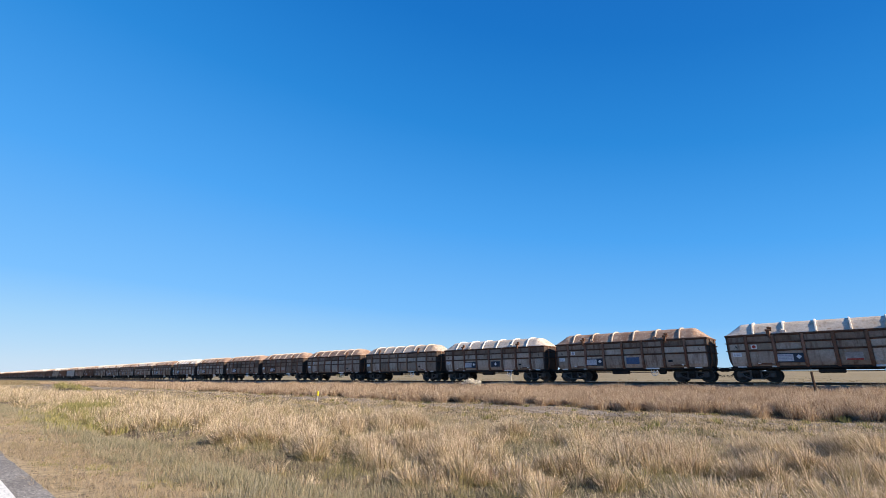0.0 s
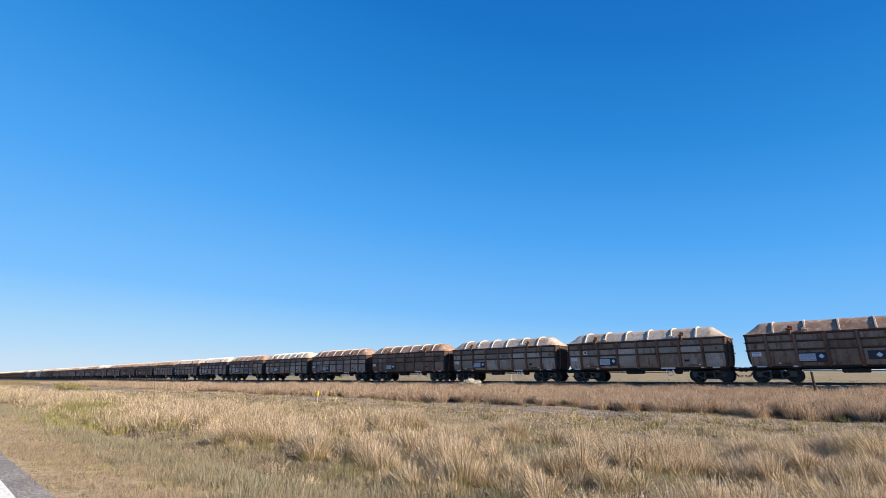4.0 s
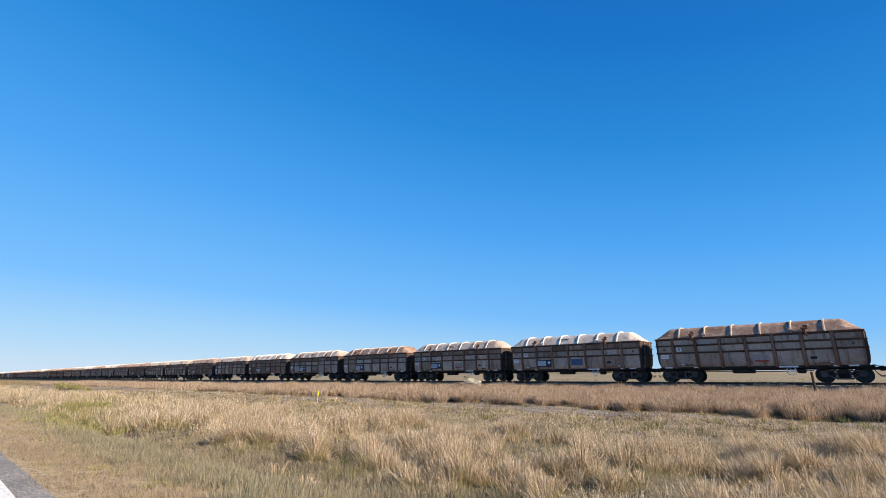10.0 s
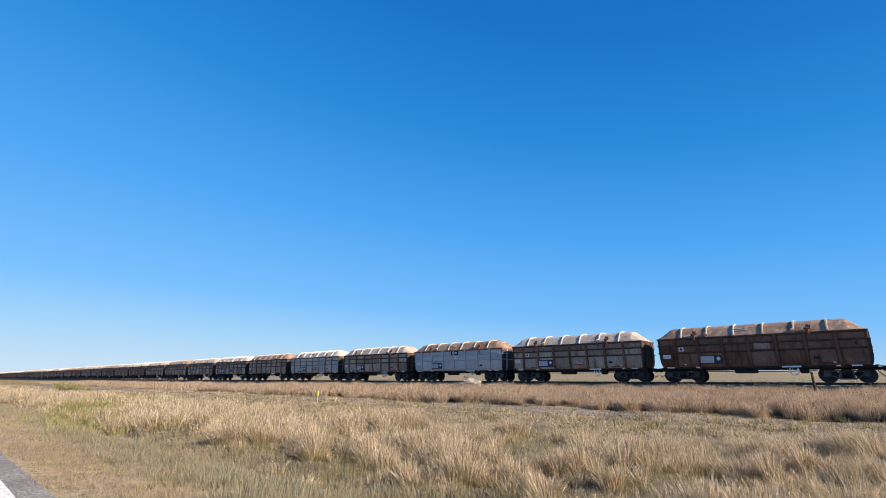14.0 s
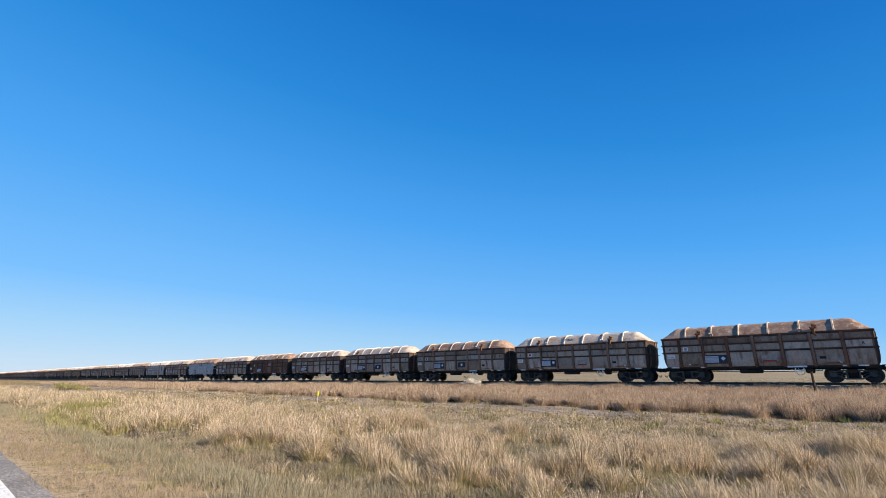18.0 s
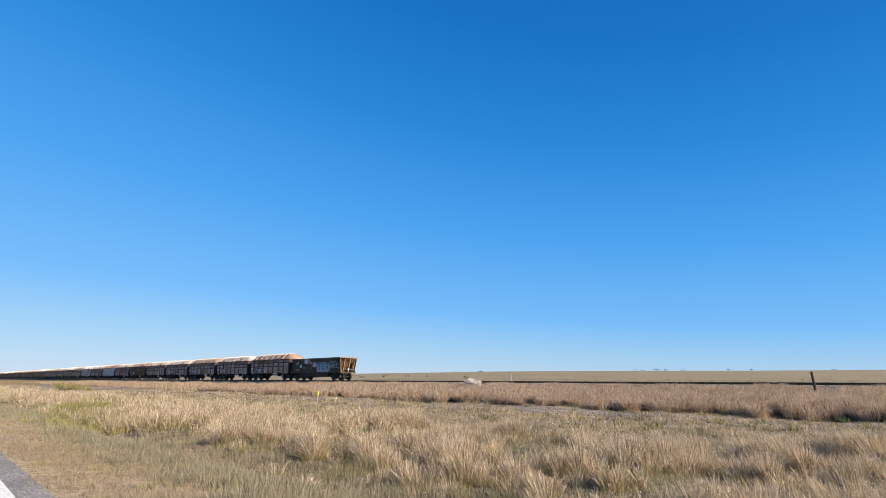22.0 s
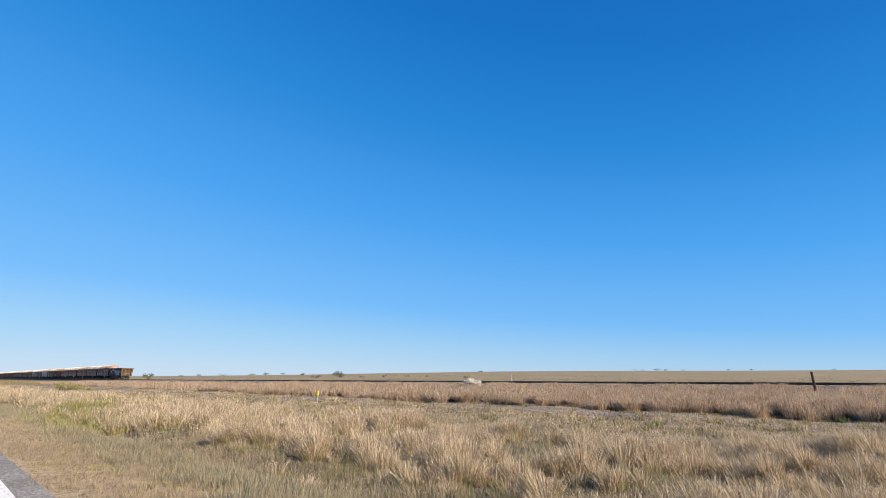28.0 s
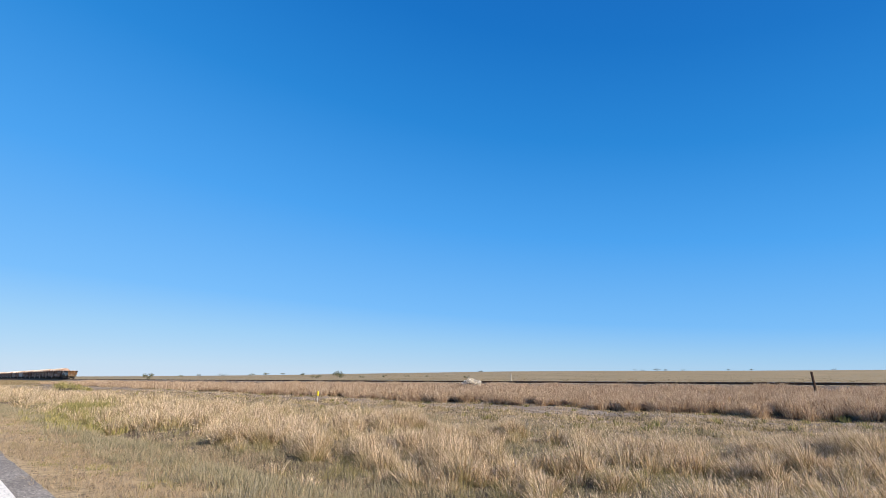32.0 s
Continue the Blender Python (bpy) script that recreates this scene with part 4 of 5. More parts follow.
    part("tail_marker", lamp, M_SPRAY, root, "white tail marker")

    def on_side(x, z, lift=0.008):
        y = -(1.14 + (z - 1.05) * 0.19 / 1.70) - lift
        return pose(x, y, z, 90 + math.degrees(math.atan2(0.19, 1.70)), 0, 0)

    for text, size, x, z, m, out, lift in (("TFV", 1.24, 1.90, 1.66, M_SPRAY, 0.05, 0.012), ("TFV", 1.24, 1.90, 1.66, M_TEAL, 0.02, 0.018), ("CREW", 0.40, 4.02, 1.80, M_SPRAY, 0.012, 0.006), ("VRL", 0.30, -2.55, 1.62, M_SPRAY, 0.0, 0.006)):
        me = text_mesh("graffiti", text, size, m, 0.003, out)
        if size > 1:
            me.transform(Matrix.Diagonal((1.28, 1.1, 1, 1)))
        part("graffiti", me, None, root, {M_TEAL: "teal sprayed letters"}.get(m, "white sprayed letters"), at=on_side(x, z, lift))
    # pale overspray round the large letters, and a teal scrawl that cannot be read
    cloud = bmesh.new()
    edge_ = [(1.52 * math.copysign(abs(math.cos(a)) ** 0.5, math.cos(a)) * (1 + 0.16 * noise.noise((math.cos(a) * 2, math.sin(a) * 2, 3))), 0.55 * math.copysign(abs(math.sin(a)) ** 0.5, math.sin(a)) * (1 + 0.22 * noise.noise((math.cos(a) * 3, math.sin(a) * 3, 8)))) for a in (2 * math.pi * kk / 40 for kk in range(40))]
    loft(cloud, [[(x, z, 0.0) for x, z in edge_], [(x, z, 0.005) for x, z in edge_]])
    part("graffiti", cloud, M_CLOUD, root, "pale blue overspray", at=on_side(1.85, 1.58, 0.003))
    scrawl = bmesh.new()
    for kk in range(7):
        x0 = -0.72 + kk * 0.225
        add_tube(scrawl, [(x0, 0.13 - 0.05 * (kk % 3), 0), (x0 + 0.04, -0.12, 0), (x0 + 0.12, -0.02 + 0.05 * (kk % 2), 0), (x0 + 0.19, -0.11, 0)], 0.025, 4)
    part("graffiti", scrawl, M_TEAL, root, "teal sprayed scrawl", at=on_side(-1.45, 1.55))
    fr = bmesh.new()
    for a, b in (((-0.78, 0.30), (0.78, 0.34)), ((0.78, 0.34), (0.74, -0.22)), ((0.74, -0.22), (-0.74, -0.26)), ((-0.74, -0.26), (-0.78, 0.30))):
        add_tube(fr, [(a[0], a[1], 0), (b[0], b[1], 0)], 0.018, 4)
    for kk in range(8):
        add_tube(fr, [(-0.5 + kk * 0.15, 0.40, 0), (-0.55 + kk * 0.17, 0.55 + 0.05 * (kk % 2), 0)], 0.016, 4)
    for kk in range(3):
        add_tube(fr, [(0.88, 0.22 - kk * 0.16, 0), (1.12, 0.30 - kk * 0.2, 0)], 0.016, 4)
    part("graffiti", fr, M_SPRAY, root, "white sprayed frame and rays", at=on_side(4.05, 1.80))
    for x, z, w, h, m in ((-4.42, 2.13, 0.42, 0.20, M_TEXT), (-4.0, 2.28, 0.34, 0.32, M_WHITE), (-3.35, 1.84, 0.46, 0.36, M_WHITE), (-1.95, 2.44, 0.92, 0.58, M_WHITE), (-0.92, 2.20, 0.46, 0.30, M_TEXT), (-0.06, 1.98, 0.80, 0.55, M_PALEPANEL), (-4.2, 1.35, 0.9, 0.26, M_RIB_B), (-2.85, 2.40, 0.07, 0.5, M_RIB_T)):
        p = part("plate", box_bm((0, 0, 0), (w, h, 0.012), 0.003), m, root, "", at=on_side(x, z))
        if w > 0.8:
            bmx = bmesh.new()
            for rz in np.linspace(-h / 2 + 0.1, h / 2 - 0.1, 4):
                add_box(bmx, (0, rz, 0.008), (w * 0.75, 0.05, 0.004))
            part("lettering_bar", bmx, M_TEXT, p)
    dm = bmesh.new()
    add_box(dm, (0, 0, 0), (0.2, 0.2, 0.012))
    part("diamond_plate", dm, M_WHITE, root, "white diamond plate", at=on_side(-1.15, 2.45) @ pose(0, 0, 0.002, 0, 0, 45))
    rd = bmesh.new()
    add_cyl(rd, (0, 0, 0), (0, 0, 0.012), 0.11, 12)
    part("red_ring", rd, M_RED, root, "red ring", at=on_side(-4.0, 2.28, 0.016))
    for x, z in ((5.0, 2.1), (4.95, 1.55), (5.25, 1.5)):
        b_ = bmesh.new()
        add_cyl(b_, (0, 0, 0), (0, 0, 0.03), 0.06, 8)
        part("bracket", b_, M_SPRAY, root, at=on_side(x, z))
    tagged(root, "dark brown open hopper wagon with teal graffiti, last of the train", "railway wagon", "train of lidded ore wagons")
    return root


hopper = build_hopper()
TRAIN.append((hopper, HOPPER_MID_19, 19.0))


# ---------------------------------------------------------------- railway line
def rail_mesh():
    pr = [(-0.065, 0), (0.065, 0), (0.062, 0.012), (0.010, 0.026), (0.009, 0.105), (0.034, 0.116), (0.033, 0.140), (0.026, 0.146), (-0.026, 0.146), (-0.033, 0.140), (-0.034, 0.116), (-0.009, 0.105), (-0.010, 0.026), (-0.062, 0.012)]
    bm = bmesh.new()
    loft(bm, [[(x, y, z - 0.146) for y, z in pr] for x in (-1100, -300, -100, 0, 200)])
    return finish(bm, "rail", M_RAIL)


rm = rail_mesh()
line = tagged(new("railway_track"), "narrow-gauge railway track with rusty rails on ballast", "railway track")
for sg in (-1, 1):
    part("rail", rm, None, line, "rusty steel rail", at=pose(0, TRACK_Y + sg * 0.567, RAIL_Z))
    tp = bmesh.new()
    add_box(tp, (-450, 0, 0.0015), (1300, 0.045, 0.003))
    part("rail_head", tp, M_TREAD, line, "polished running surface", at=pose(0, TRACK_Y + sg * 0.567, RAIL_Z))
ball = bmesh.new()
rows = []
for x in np.arange(-700, 80.1, 2.0):
    w = [0.10 * noise.noise((x * 0.3, k, 0)) for k in range(6)]
    ys = (TRACK_Y - 2.1 + w[0], TRACK_Y - 1.45 + w[1], TRACK_Y, TRACK_Y + 1.45 + w[2], TRACK_Y + 2.1 + w[3])
    zs = (0.55, RAIL_Z - 0.20 + 0.3 * w[4], RAIL_Z - 0.19, RAIL_Z - 0.20 + 0.3 * w[5], 0.55)
    rows.append([ball.verts.new((x, y, z)) for y, z in zip(ys, zs)])
for a, b in zip(rows, rows[1:]):
    for i in range(4):
        ball.faces.new((a[i], a[i + 1], b[i + 1], b[i]))
M_BALLAST = worn("grey_brown_ballast", (0.25, 0.22, 0.19), (0.19, 0.16, 0.13), (0.11, 0.085, 0.065), 0.5, 0.95, streak=False, fine=14)
part("ballast", ball, M_BALLAST, line, "grey-brown ballast bed")

# ---------------------------------------------------------------- grass
rng = np.random.default_rng(7)


def nz(x, y, s, o=0.0):
    """Cheap smooth noise on arrays, about 0 to 1."""
    x, y = x * s + o, y * s + 1.7 * o
    v = np.sin(x + 1.9 * np.sin(y * 0.8 + o)) + np.sin(y * 1.27 + 1.6 * np.sin(x * 0.71 + 2.1)) + 0.6 * np.sin(2.3 * x - 1.7 * y + 2.0 * np.sin(0.9 * x + y))
    return np.clip(0.5 + v / 5.2, 0, 1)


LEAN = np.array([-0.75, -0.45])


def blades(cx, cy, per, height, spread, width, lean=0.35, limp=0.35):
    """Blades of tufts at cx, cy; height per tuft. Returns verts (n, 7, 3)."""
    n = len(cx) * per
    tx, ty, th = np.repeat(cx, per), np.repeat(cy, per), np.repeat(height, per)
    a = rng.uniform(0, 2 * np.pi, n)
    rad = np.sqrt(rng.uniform(0, 1, n)) * spread
    bx, by = tx + rad * np.cos(a), ty + rad * np.sin(a)
    bz = ground_z(bx, by) - 0.02
    ln = th * rng.uniform(0.55, 1.12, n)
    # splay outwards from the tuft, and bend with the wind
    out = rng.uniform(0.0, 0.75, n)
    stray = rng.random(n) < 0.12
    a = np.where(stray, rng.uniform(0, 2 * np.pi, n), a)
    out = np.where(stray, rng.uniform(0.5, 1.1, n), out)
    # each tuft leans its own way about the wind's
    own = np.repeat(np.clip(rng.normal(1.0, 0.75, len(cx)), -0.8, 2.6), per)
    veer = np.repeat(rng.normal(0.0, 0.7, len(cx)), per)
    push = lean * own * rng.uniform(0.3, 1.3, n)
    dx = np.cos(a) * out * limp + (LEAN[0] * np.cos(veer) - LEAN[1] * np.sin(veer)) * push
    dy = np.sin(a) * out * limp + (LEAN[0] * np.sin(veer) + LEAN[1] * np.cos(veer)) * push
    tipz = np.sqrt(np.clip(1 - np.minimum(dx * dx + dy * dy, 0.85), 0.15, 1))
    f = rng.uniform(0, np.pi, n)
    w = width * rng.uniform(0.6, 1.3, n)
    wx, wy = np.cos(f) * w / 2, np.sin(f) * w / 2
    v = np.empty((n, 7, 3), np.float32)
    # rising, then arching over: reach grows faster than height
    for i, (u, reach, rise, k) in enumerate(((0.0, 0.0, 0.0, 1.0), (0.4, 0.30, 0.47, 0.95), (0.75, 0.66, 0.80, 0.7))):
        zz = bz + ln * rise * (0.30 + 0.70 * tipz)
        cx_, cy_ = bx + dx * ln * reach, by + dy * ln * reach
        v[:, 2 * i] = np.stack([cx_ - wx * k, cy_ - wy * k, zz], -1)
        v[:, 2 * i + 1] = np.stack([cx_ + wx * k, cy_ + wy * k, zz], -1)
    # some stalks are snapped and hang their tips
    snap = np.where(rng.random(n) < 0.10, rng.uniform(0.35, 0.75, n), 1.0)
    far = 1 + 0.5 * (1 - snap)
    v[:, 6] = np.stack([bx + dx * ln * far, by + dy * ln * far, bz + ln * (0.25 + 0.75 * tipz) * snap], -1)
    return v


def blade_mesh(name, v, material, simple=False):
    n = len(v)
    if simple:
        b = np.arange(n)[:, None] * 5
        flat = np.concatenate([b + [0, 1, 3, 2], b + [2, 3, 4]], 1).ravel()
        return mesh_np(name, v[:, [0, 1, 4, 5, 6]].reshape(-1, 3), flat, (np.arange(n)[:, None] * 7 + [0, 4]).ravel(), np.tile([4, 3], n), material)
    b = np.arange(n)[:, None] * 7
    flat = np.concatenate([b + [0, 1, 3, 2], b + [2, 3, 5, 4], b + [4, 5, 6]], 1).ravel()
    starts = (np.arange(n)[:, None] * 11 + [0, 4, 8]).ravel()
    totals = np.tile([4, 4, 3], n)
    return mesh_np(name, v.reshape(-1, 3), flat, starts, totals, material)


def head_mesh(name, v, share, size, width, material, count=1, run=0.0):
    """Seed heads near the tips of a share of the blades: count spikelets each, spread over the last run metres of the stalk."""
    pick = np.flatnonzero(rng.random(len(v)) < share)
    pick = np.repeat(pick, count)
    tip, mid = v[pick, 6], v[pick, 4]
    n = len(tip)
    d = tip - mid
    d /= np.linalg.norm(d, axis=1, keepdims=True) + 1e-6
    tip = tip - d * (run * rng.random(n))[:, None]
    if count > 1:
        d = d + rng.normal(0, 0.45, (n, 3))
        d /= np.linalg.norm(d, axis=1, keepdims=True) + 1e-6
    l = size * rng.uniform(0.6, 1.3, n)[:, None]
    f = rng.uniform(0, np.pi, n)
    w = np.stack([np.cos(f), np.sin(f), np.zeros(n)], -1) * (width * rng.uniform(0.6, 1.3, n))[:, None] / 2
    q = np.stack([tip - d * l, tip - d * l * 0.55 + w, tip + d * l * 0.25, tip - d * l * 0.55 - w], 1)
    flat = np.arange(n * 4)
    return mesh_np(name, q.reshape(-1, 3), flat, np.arange(n) * 4, np.full(n, 4), material)


def scatter(n, x0, x1, y0, y1, keep=None):
    x, y = rng.uniform(x0, x1, n), rng.uniform(y0, y1, n)
    k = y > -1e9
    if keep is not None:
        k &= rng.random(n) < keep(x, y)
    return x[k], y[k]


def grass(name, label, material, groups, heads=None, simple=False):
    vs = [blades(*g) for g in groups if len(g[0])]
    v = np.concatenate(vs)
    ob = tagged(new(name, blade_mesh(name, v, material, simple)), label, "grass", kind="stuff")
    if heads:
        h = new("seed_heads", head_mesh("seed_heads", v, *heads))
        h.parent = ob
        tagged(h, "pale pinkish seed heads on the stalks", kind="stuff")
    return v


# bare or low-grown hollows among the tall grass: place, half width along the road, half depth
HOLLOWS = ((-16.7, 5.3, 1.5, 0.5), (-14.4, 5.4, 0.8, 0.45), (-10.5, 5.0, 0.9, 0.5), (-10.2, 5.9, 0.5, 0.4), (-8.6, 5.7, 0.8, 0.45), (-6.95, 5.35, 0.8, 0.6), (-5.6, 5.4, 0.7, 0.5),
           (-5.7, 9.6, 0.75, 0.75), (-4.45, 5.9, 0.7, 0.45), (-2.55, 8.6, 0.4, 0.55), (-2.25, 9.5, 0.55, 0.5), (-0.3, 9.9, 0.6, 0.5), (-2.65, 7.6, 0.4, 0.4), (-0.55, 9.3, 0.5, 0.4), (-3.45, 6.8, 0.5, 0.4), (-10.9, 9.0, 0.6, 0.6), (-10.0, 11.0, 1.3, 0.5))


def hollow(x, y):
    """1 in the middle of a hollow, 0 well outside; ragged rims, drawn out down the fall of the ground."""
    wob = 0.55 * (nz(x, y, 5.3, 9) - 0.5)
    out = np.zeros(len(x))
    for hx, hy, rx, ry in HOLLOWS:
        r = math.hypot(hx, hy)
        along = ((x - hx) * hx + (y - hy) * hy) / r + 0.75
        across = ((x - hx) * hy - (y - hy) * hx) / r
        out = np.maximum(out, 1 - smooth(0.7, 1.5, np.hypot(across / (0.95 * rx), along / (2.2 * ry)) + wob))
    return out


# tall straw grass between the road verge and the clay track
def tall_keep(x, y):
    edge = 11.6 + 1.6 * (nz(x, y, 0.5, 3) - 0.5) * 2
    near = smooth(4.5, 5.1, y + 0.9 * (nz(x, y, 0.8, 8) - 0.5))
    return near * (1 - smooth(edge - 0.5, edge + 0.4, y)) * (0.10 + 0.90 * smooth(0.40, 0.58, nz(x, y, 3.1, 1))) * (0.25 + 0.75 * smooth(0.30, 0.48, nz(x, y, 1.1, 2))) * (1 - 0.98 * hollow(x, y)) * (1 - smooth(-60, -150, x) * 0.5) * (1 - 0.95 * np.exp(-((x + 30) / 10) ** 2 - ((y - 6.5 + 0.168 * (x + 30)) / 1.6) ** 2))


def tall_h(x, y):
    h = (0.20 + 0.20 * nz(x, y, 0.9, 5) + 0.34 * smooth(0.44, 0.78, nz(x, y, 3.1, 1))) * (0.74 + 0.5 * nz(x, y, 6.5, 3)) * rng.uniform(0.6, 1.25, len(x))
    return np.minimum(h * (1 - 0.4 * hollow(x, y)), 0.62)


gs = []
for n, x0, x1, y0, y1, per, wid, sp in ((5200, -13, 2.5, 3, 14, 125, 0.0072, 0.12), (3000, -27, -13, 3, 14, 74, 0.0115, 0.14), (3000, -60, -27, 3, 14, 36, 0.021, 0.2), (3200, 2.5, 24, 3, 14, 40, 0.013, 0.2), (2400, -150, -60, 3, 14, 16, 0.03, 0.35)):
    x, y = scatter(n, x0, x1, y0, y1, tall_keep)
    gs.append((x, y, per, tall_h(x, y), sp, wid, 0.26, 1.0))
near_tall = blades(*gs[0])
grass("basal_leaves", "olive leaves at the feet of dry tussocks", M_OLIVE, [(g[0], g[1], n_, g[3] * 0.55, g[4] * 1.35, g[5] * 1.15, 0.15, 1.25) for g, n_ in zip(gs[:4], (70, 34, 14, 16))], simple=True)
v_tall = grass("tall_dry_grass", "tall straw-coloured dry grass bent by the wind", M_STRAW, gs[1:], (0.35, 0.045, 0.012, M_HEADS, 2, 0.13))
# the nearest stand, in clumps that rock in the wind
stand = tagged(new("swaying_grass"), "near stand of straw-coloured grass rocking in the wind", "grass", kind="stuff")
SWAY = []
base_ = near_tall[:, 0, :2]
cell_ = np.floor((base_ + 0.25 * np.sin(base_[:, ::-1] * 5.0)) / np.array([1.25, 1.0])).astype(int)
order_ = np.lexsort((cell_[:, 1], cell_[:, 0]))
cuts_ = np.flatnonzero(np.any(np.diff(cell_[order_], axis=0) != 0, axis=1)) + 1
for idx in np.split(order_, cuts_):
    vv = near_tall[idx]
    c = vv[:, 0].mean(axis=0)
    c[2] = float(ground_z(c[0], c[1]))
    cl = part("grass_clump", blade_mesh("grass_clump", vv - c, M_STRAW), None, stand, at=pose(*[float(q) for q in c]))
    hd = part("seed_heads", head_mesh("seed_heads", vv - c, 0.42, 0.026, 0.0075, M_HEADS, 3, 0.13), None, cl)
    tagged(cl, kind="stuff"), tagged(hd, kind="stuff")
    SWAY.append((cl, c))


# reddish belt of grass before the railway
def band_keep(x, y):
    edge = 23.5 + 1.8 * (nz(x, y, 0.8, 11) - 0.5) + 1.3 * (nz(x, y, 2.9, 15) - 0.5)
    return smooth(edge - 0.3, edge + 0.3, y) * (1 - smooth(34.9, 35.2, y)) * (0.08 + 0.92 * smooth(0.34, 0.56, nz(x, y, 2.3, 6)))


def band_h(x, y):
    """Clumps of their own height, lower towards the rails."""
    h = (0.30 + 0.22 * nz(x, y, 0.7, 2) + 0.30 * smooth(0.40, 0.75, nz(x, y, 2.3, 6))) * (1.12 - 0.25 * smooth(23, 33, y)) * rng.uniform(0.65, 1.2, len(x))
    return np.maximum(np.minimum(h, 1.12 - ground_z(x, y)), 0.12)


gs = []
for n, x0, x1, per, wid, sp in ((9500, -24, 4, 30, 0.013, 0.13), (7500, -60, -24, 18, 0.024, 0.18), (6500, -170, -60, 11, 0.045, 0.35), (5000, 4, 26, 14, 0.016, 0.2)):
    x, y = scatter(n, x0, x1, 22, 35.2, band_keep)
    gs.append((x, y, per, band_h(x, y), sp, wid, 0.10, 0.85))
# dense dull undergrowth that fills the belt's foot
ug = []
for n, x0, x1, per, wid in ((3600, -24, 4, 14, 0.030), (2600, -60, -24, 10, 0.05), (1200, 4, 26, 10, 0.03)):
    x, y = scatter(n, x0, x1, 22.8, 27.5, lambda x, y: smooth(22.9, 23.7, y + 1.3 * (nz(x, y, 0.8, 11) - 0.5) + 0.9 * (nz(x, y, 2.9, 15) - 0.5)))
    ug.append((x, y, per, (0.16 + 0.16 * nz(x, y, 1.6, 33)) * rng.uniform(0.7, 1.2, len(x)), 0.16, wid, 0.1, 1.0))
grass("belt_undergrowth", "dense dull brown undergrowth at the foot of the grass belt", M_UNDERGROWTH, ug, simple=True)
# separate bushy clumps along the front of the belt, with hollows between
for n, x0, x1, per, wid in ((460, -24, 4, 230, 0.013), (440, -60, -24, 110, 0.022), (240, 4, 26, 80, 0.016)):
    x, y = scatter(n, x0, x1, 22.3, 25.2, lambda x, y: smooth(22.4, 23.2, y + 1.3 * (nz(x, y, 0.8, 11) - 0.5)) * (0.12 + 0.88 * smooth(0.45, 0.55, nz(x, y, 2.6, 6))))
    gs.append((x, y, per, (0.40 + 0.34 * nz(x, y, 1.9, 4)) * rng.uniform(0.7, 1.15, len(x)), 0.24, wid, 0.10, 0.95))
x, y = scatter(4200, -60, 6, 33.2, 35.25, lambda x, y: 0.25 + 0.75 * smooth(0.45, 0.6, nz(x, y, 1.3, 27)))
gs.append((x, y, 16, np.maximum(1.15 + 0.13 * smooth(0.66, 0.78, nz(x, y, 1.3, 27)) - ground_z(x, y), 0.15) * rng.uniform(0.6, 1.0, len(x)), 0.2, 0.016, 0.15, 0.8))
v_band = grass("trackside_grass", "reddish-brown dry grass belt beside the railway", M_BAND, gs, (0.6, 0.045, 0.018, M_BANDHEADS, 2, 0.12), simple=True)

# short verge grass at the road's edge
gs = []
for n, x0, x1, per, wid in ((6500, -16, 0, 34, 0.005), (4500, -45, -16, 20, 0.010), (1500, -140, -45, 10, 0.025), (3500, 0, 24, 16, 0.009)):
    x, y = scatter(n, x0, x1, 1.35, 6.5, lambda x, y: (1 - smooth(4.0, 6.5, y)) * smooth(1.60, 1.86, y + 0.4 * (nz(x, y, 2.2, 4) - 0.5)) * (0.4 + 0.6 * nz(x, y, 1.5, 9)))
    gs.append((x, y, per, (0.07 + 0.10 * nz(x, y, 1.1, 3) + 0.05 * smooth(2.4, 4, y)) * rng.uniform(0.7, 1.2, len(x)), 0.20, wid, 0.45, 2.0))
grass("verge_grass", "short dry verge grass along the asphalt", M_VERGE, gs, simple=True)

# finer grey-green grass behind the verge
gs = []
for n, x0, x1, per, wid in ((2600, -18, 0, 60, 0.0055), (2200, -50, -18, 30, 0.010), (1800, 0, 24, 24, 0.009)):
    x, y = scatter(n, x0, x1, 2.6, 8.0, lambda x, y: smooth(2.6, 3.6, y) * (1 - smooth(4.0, 4.7, y)) * (0.15 + 0.85 * smooth(0.32, 0.5, nz(x, y, 2.6, 12))))
    gs.append((x, y, per, (0.15 + 0.16 * nz(x, y, 1.0, 7)) * rng.uniform(0.7, 1.2, len(x)), 0.16, wid, 0.2, 0.9))
for n, x0, x1, per, wid in ((5200, -14, 2, 26, 0.005), (5200, -40, -14, 14, 0.010), (3500, 2, 24, 12, 0.010)):
    x, y = scatter(n, x0, x1, 3.6, 15.5, lambda x, y: smooth(3.6, 4.6, y) * (1 - 0.6 * smooth(12, 15.5, y)) * (0.35 + 0.65 * nz(x, y, 0.9, 16)))
    gs.append((x, y, per, (0.10 + 0.14 * nz(x, y, 1.3, 5)) * rng.uniform(0.7, 1.2, len(x)), 0.22, wid, 0.25, 0.9))
x, y = scatter(9000, -14, 3, 4.4, 12, lambda x, y: hollow(x, y))
gs.append((x, y, 16, rng.uniform(0.05, 0.15, len(x)), 0.10, 0.007, 0.2, 1.6))
grass("fine_grass", "fine grey-green half-dry grass", M_GREYGREEN, gs, simple=True)

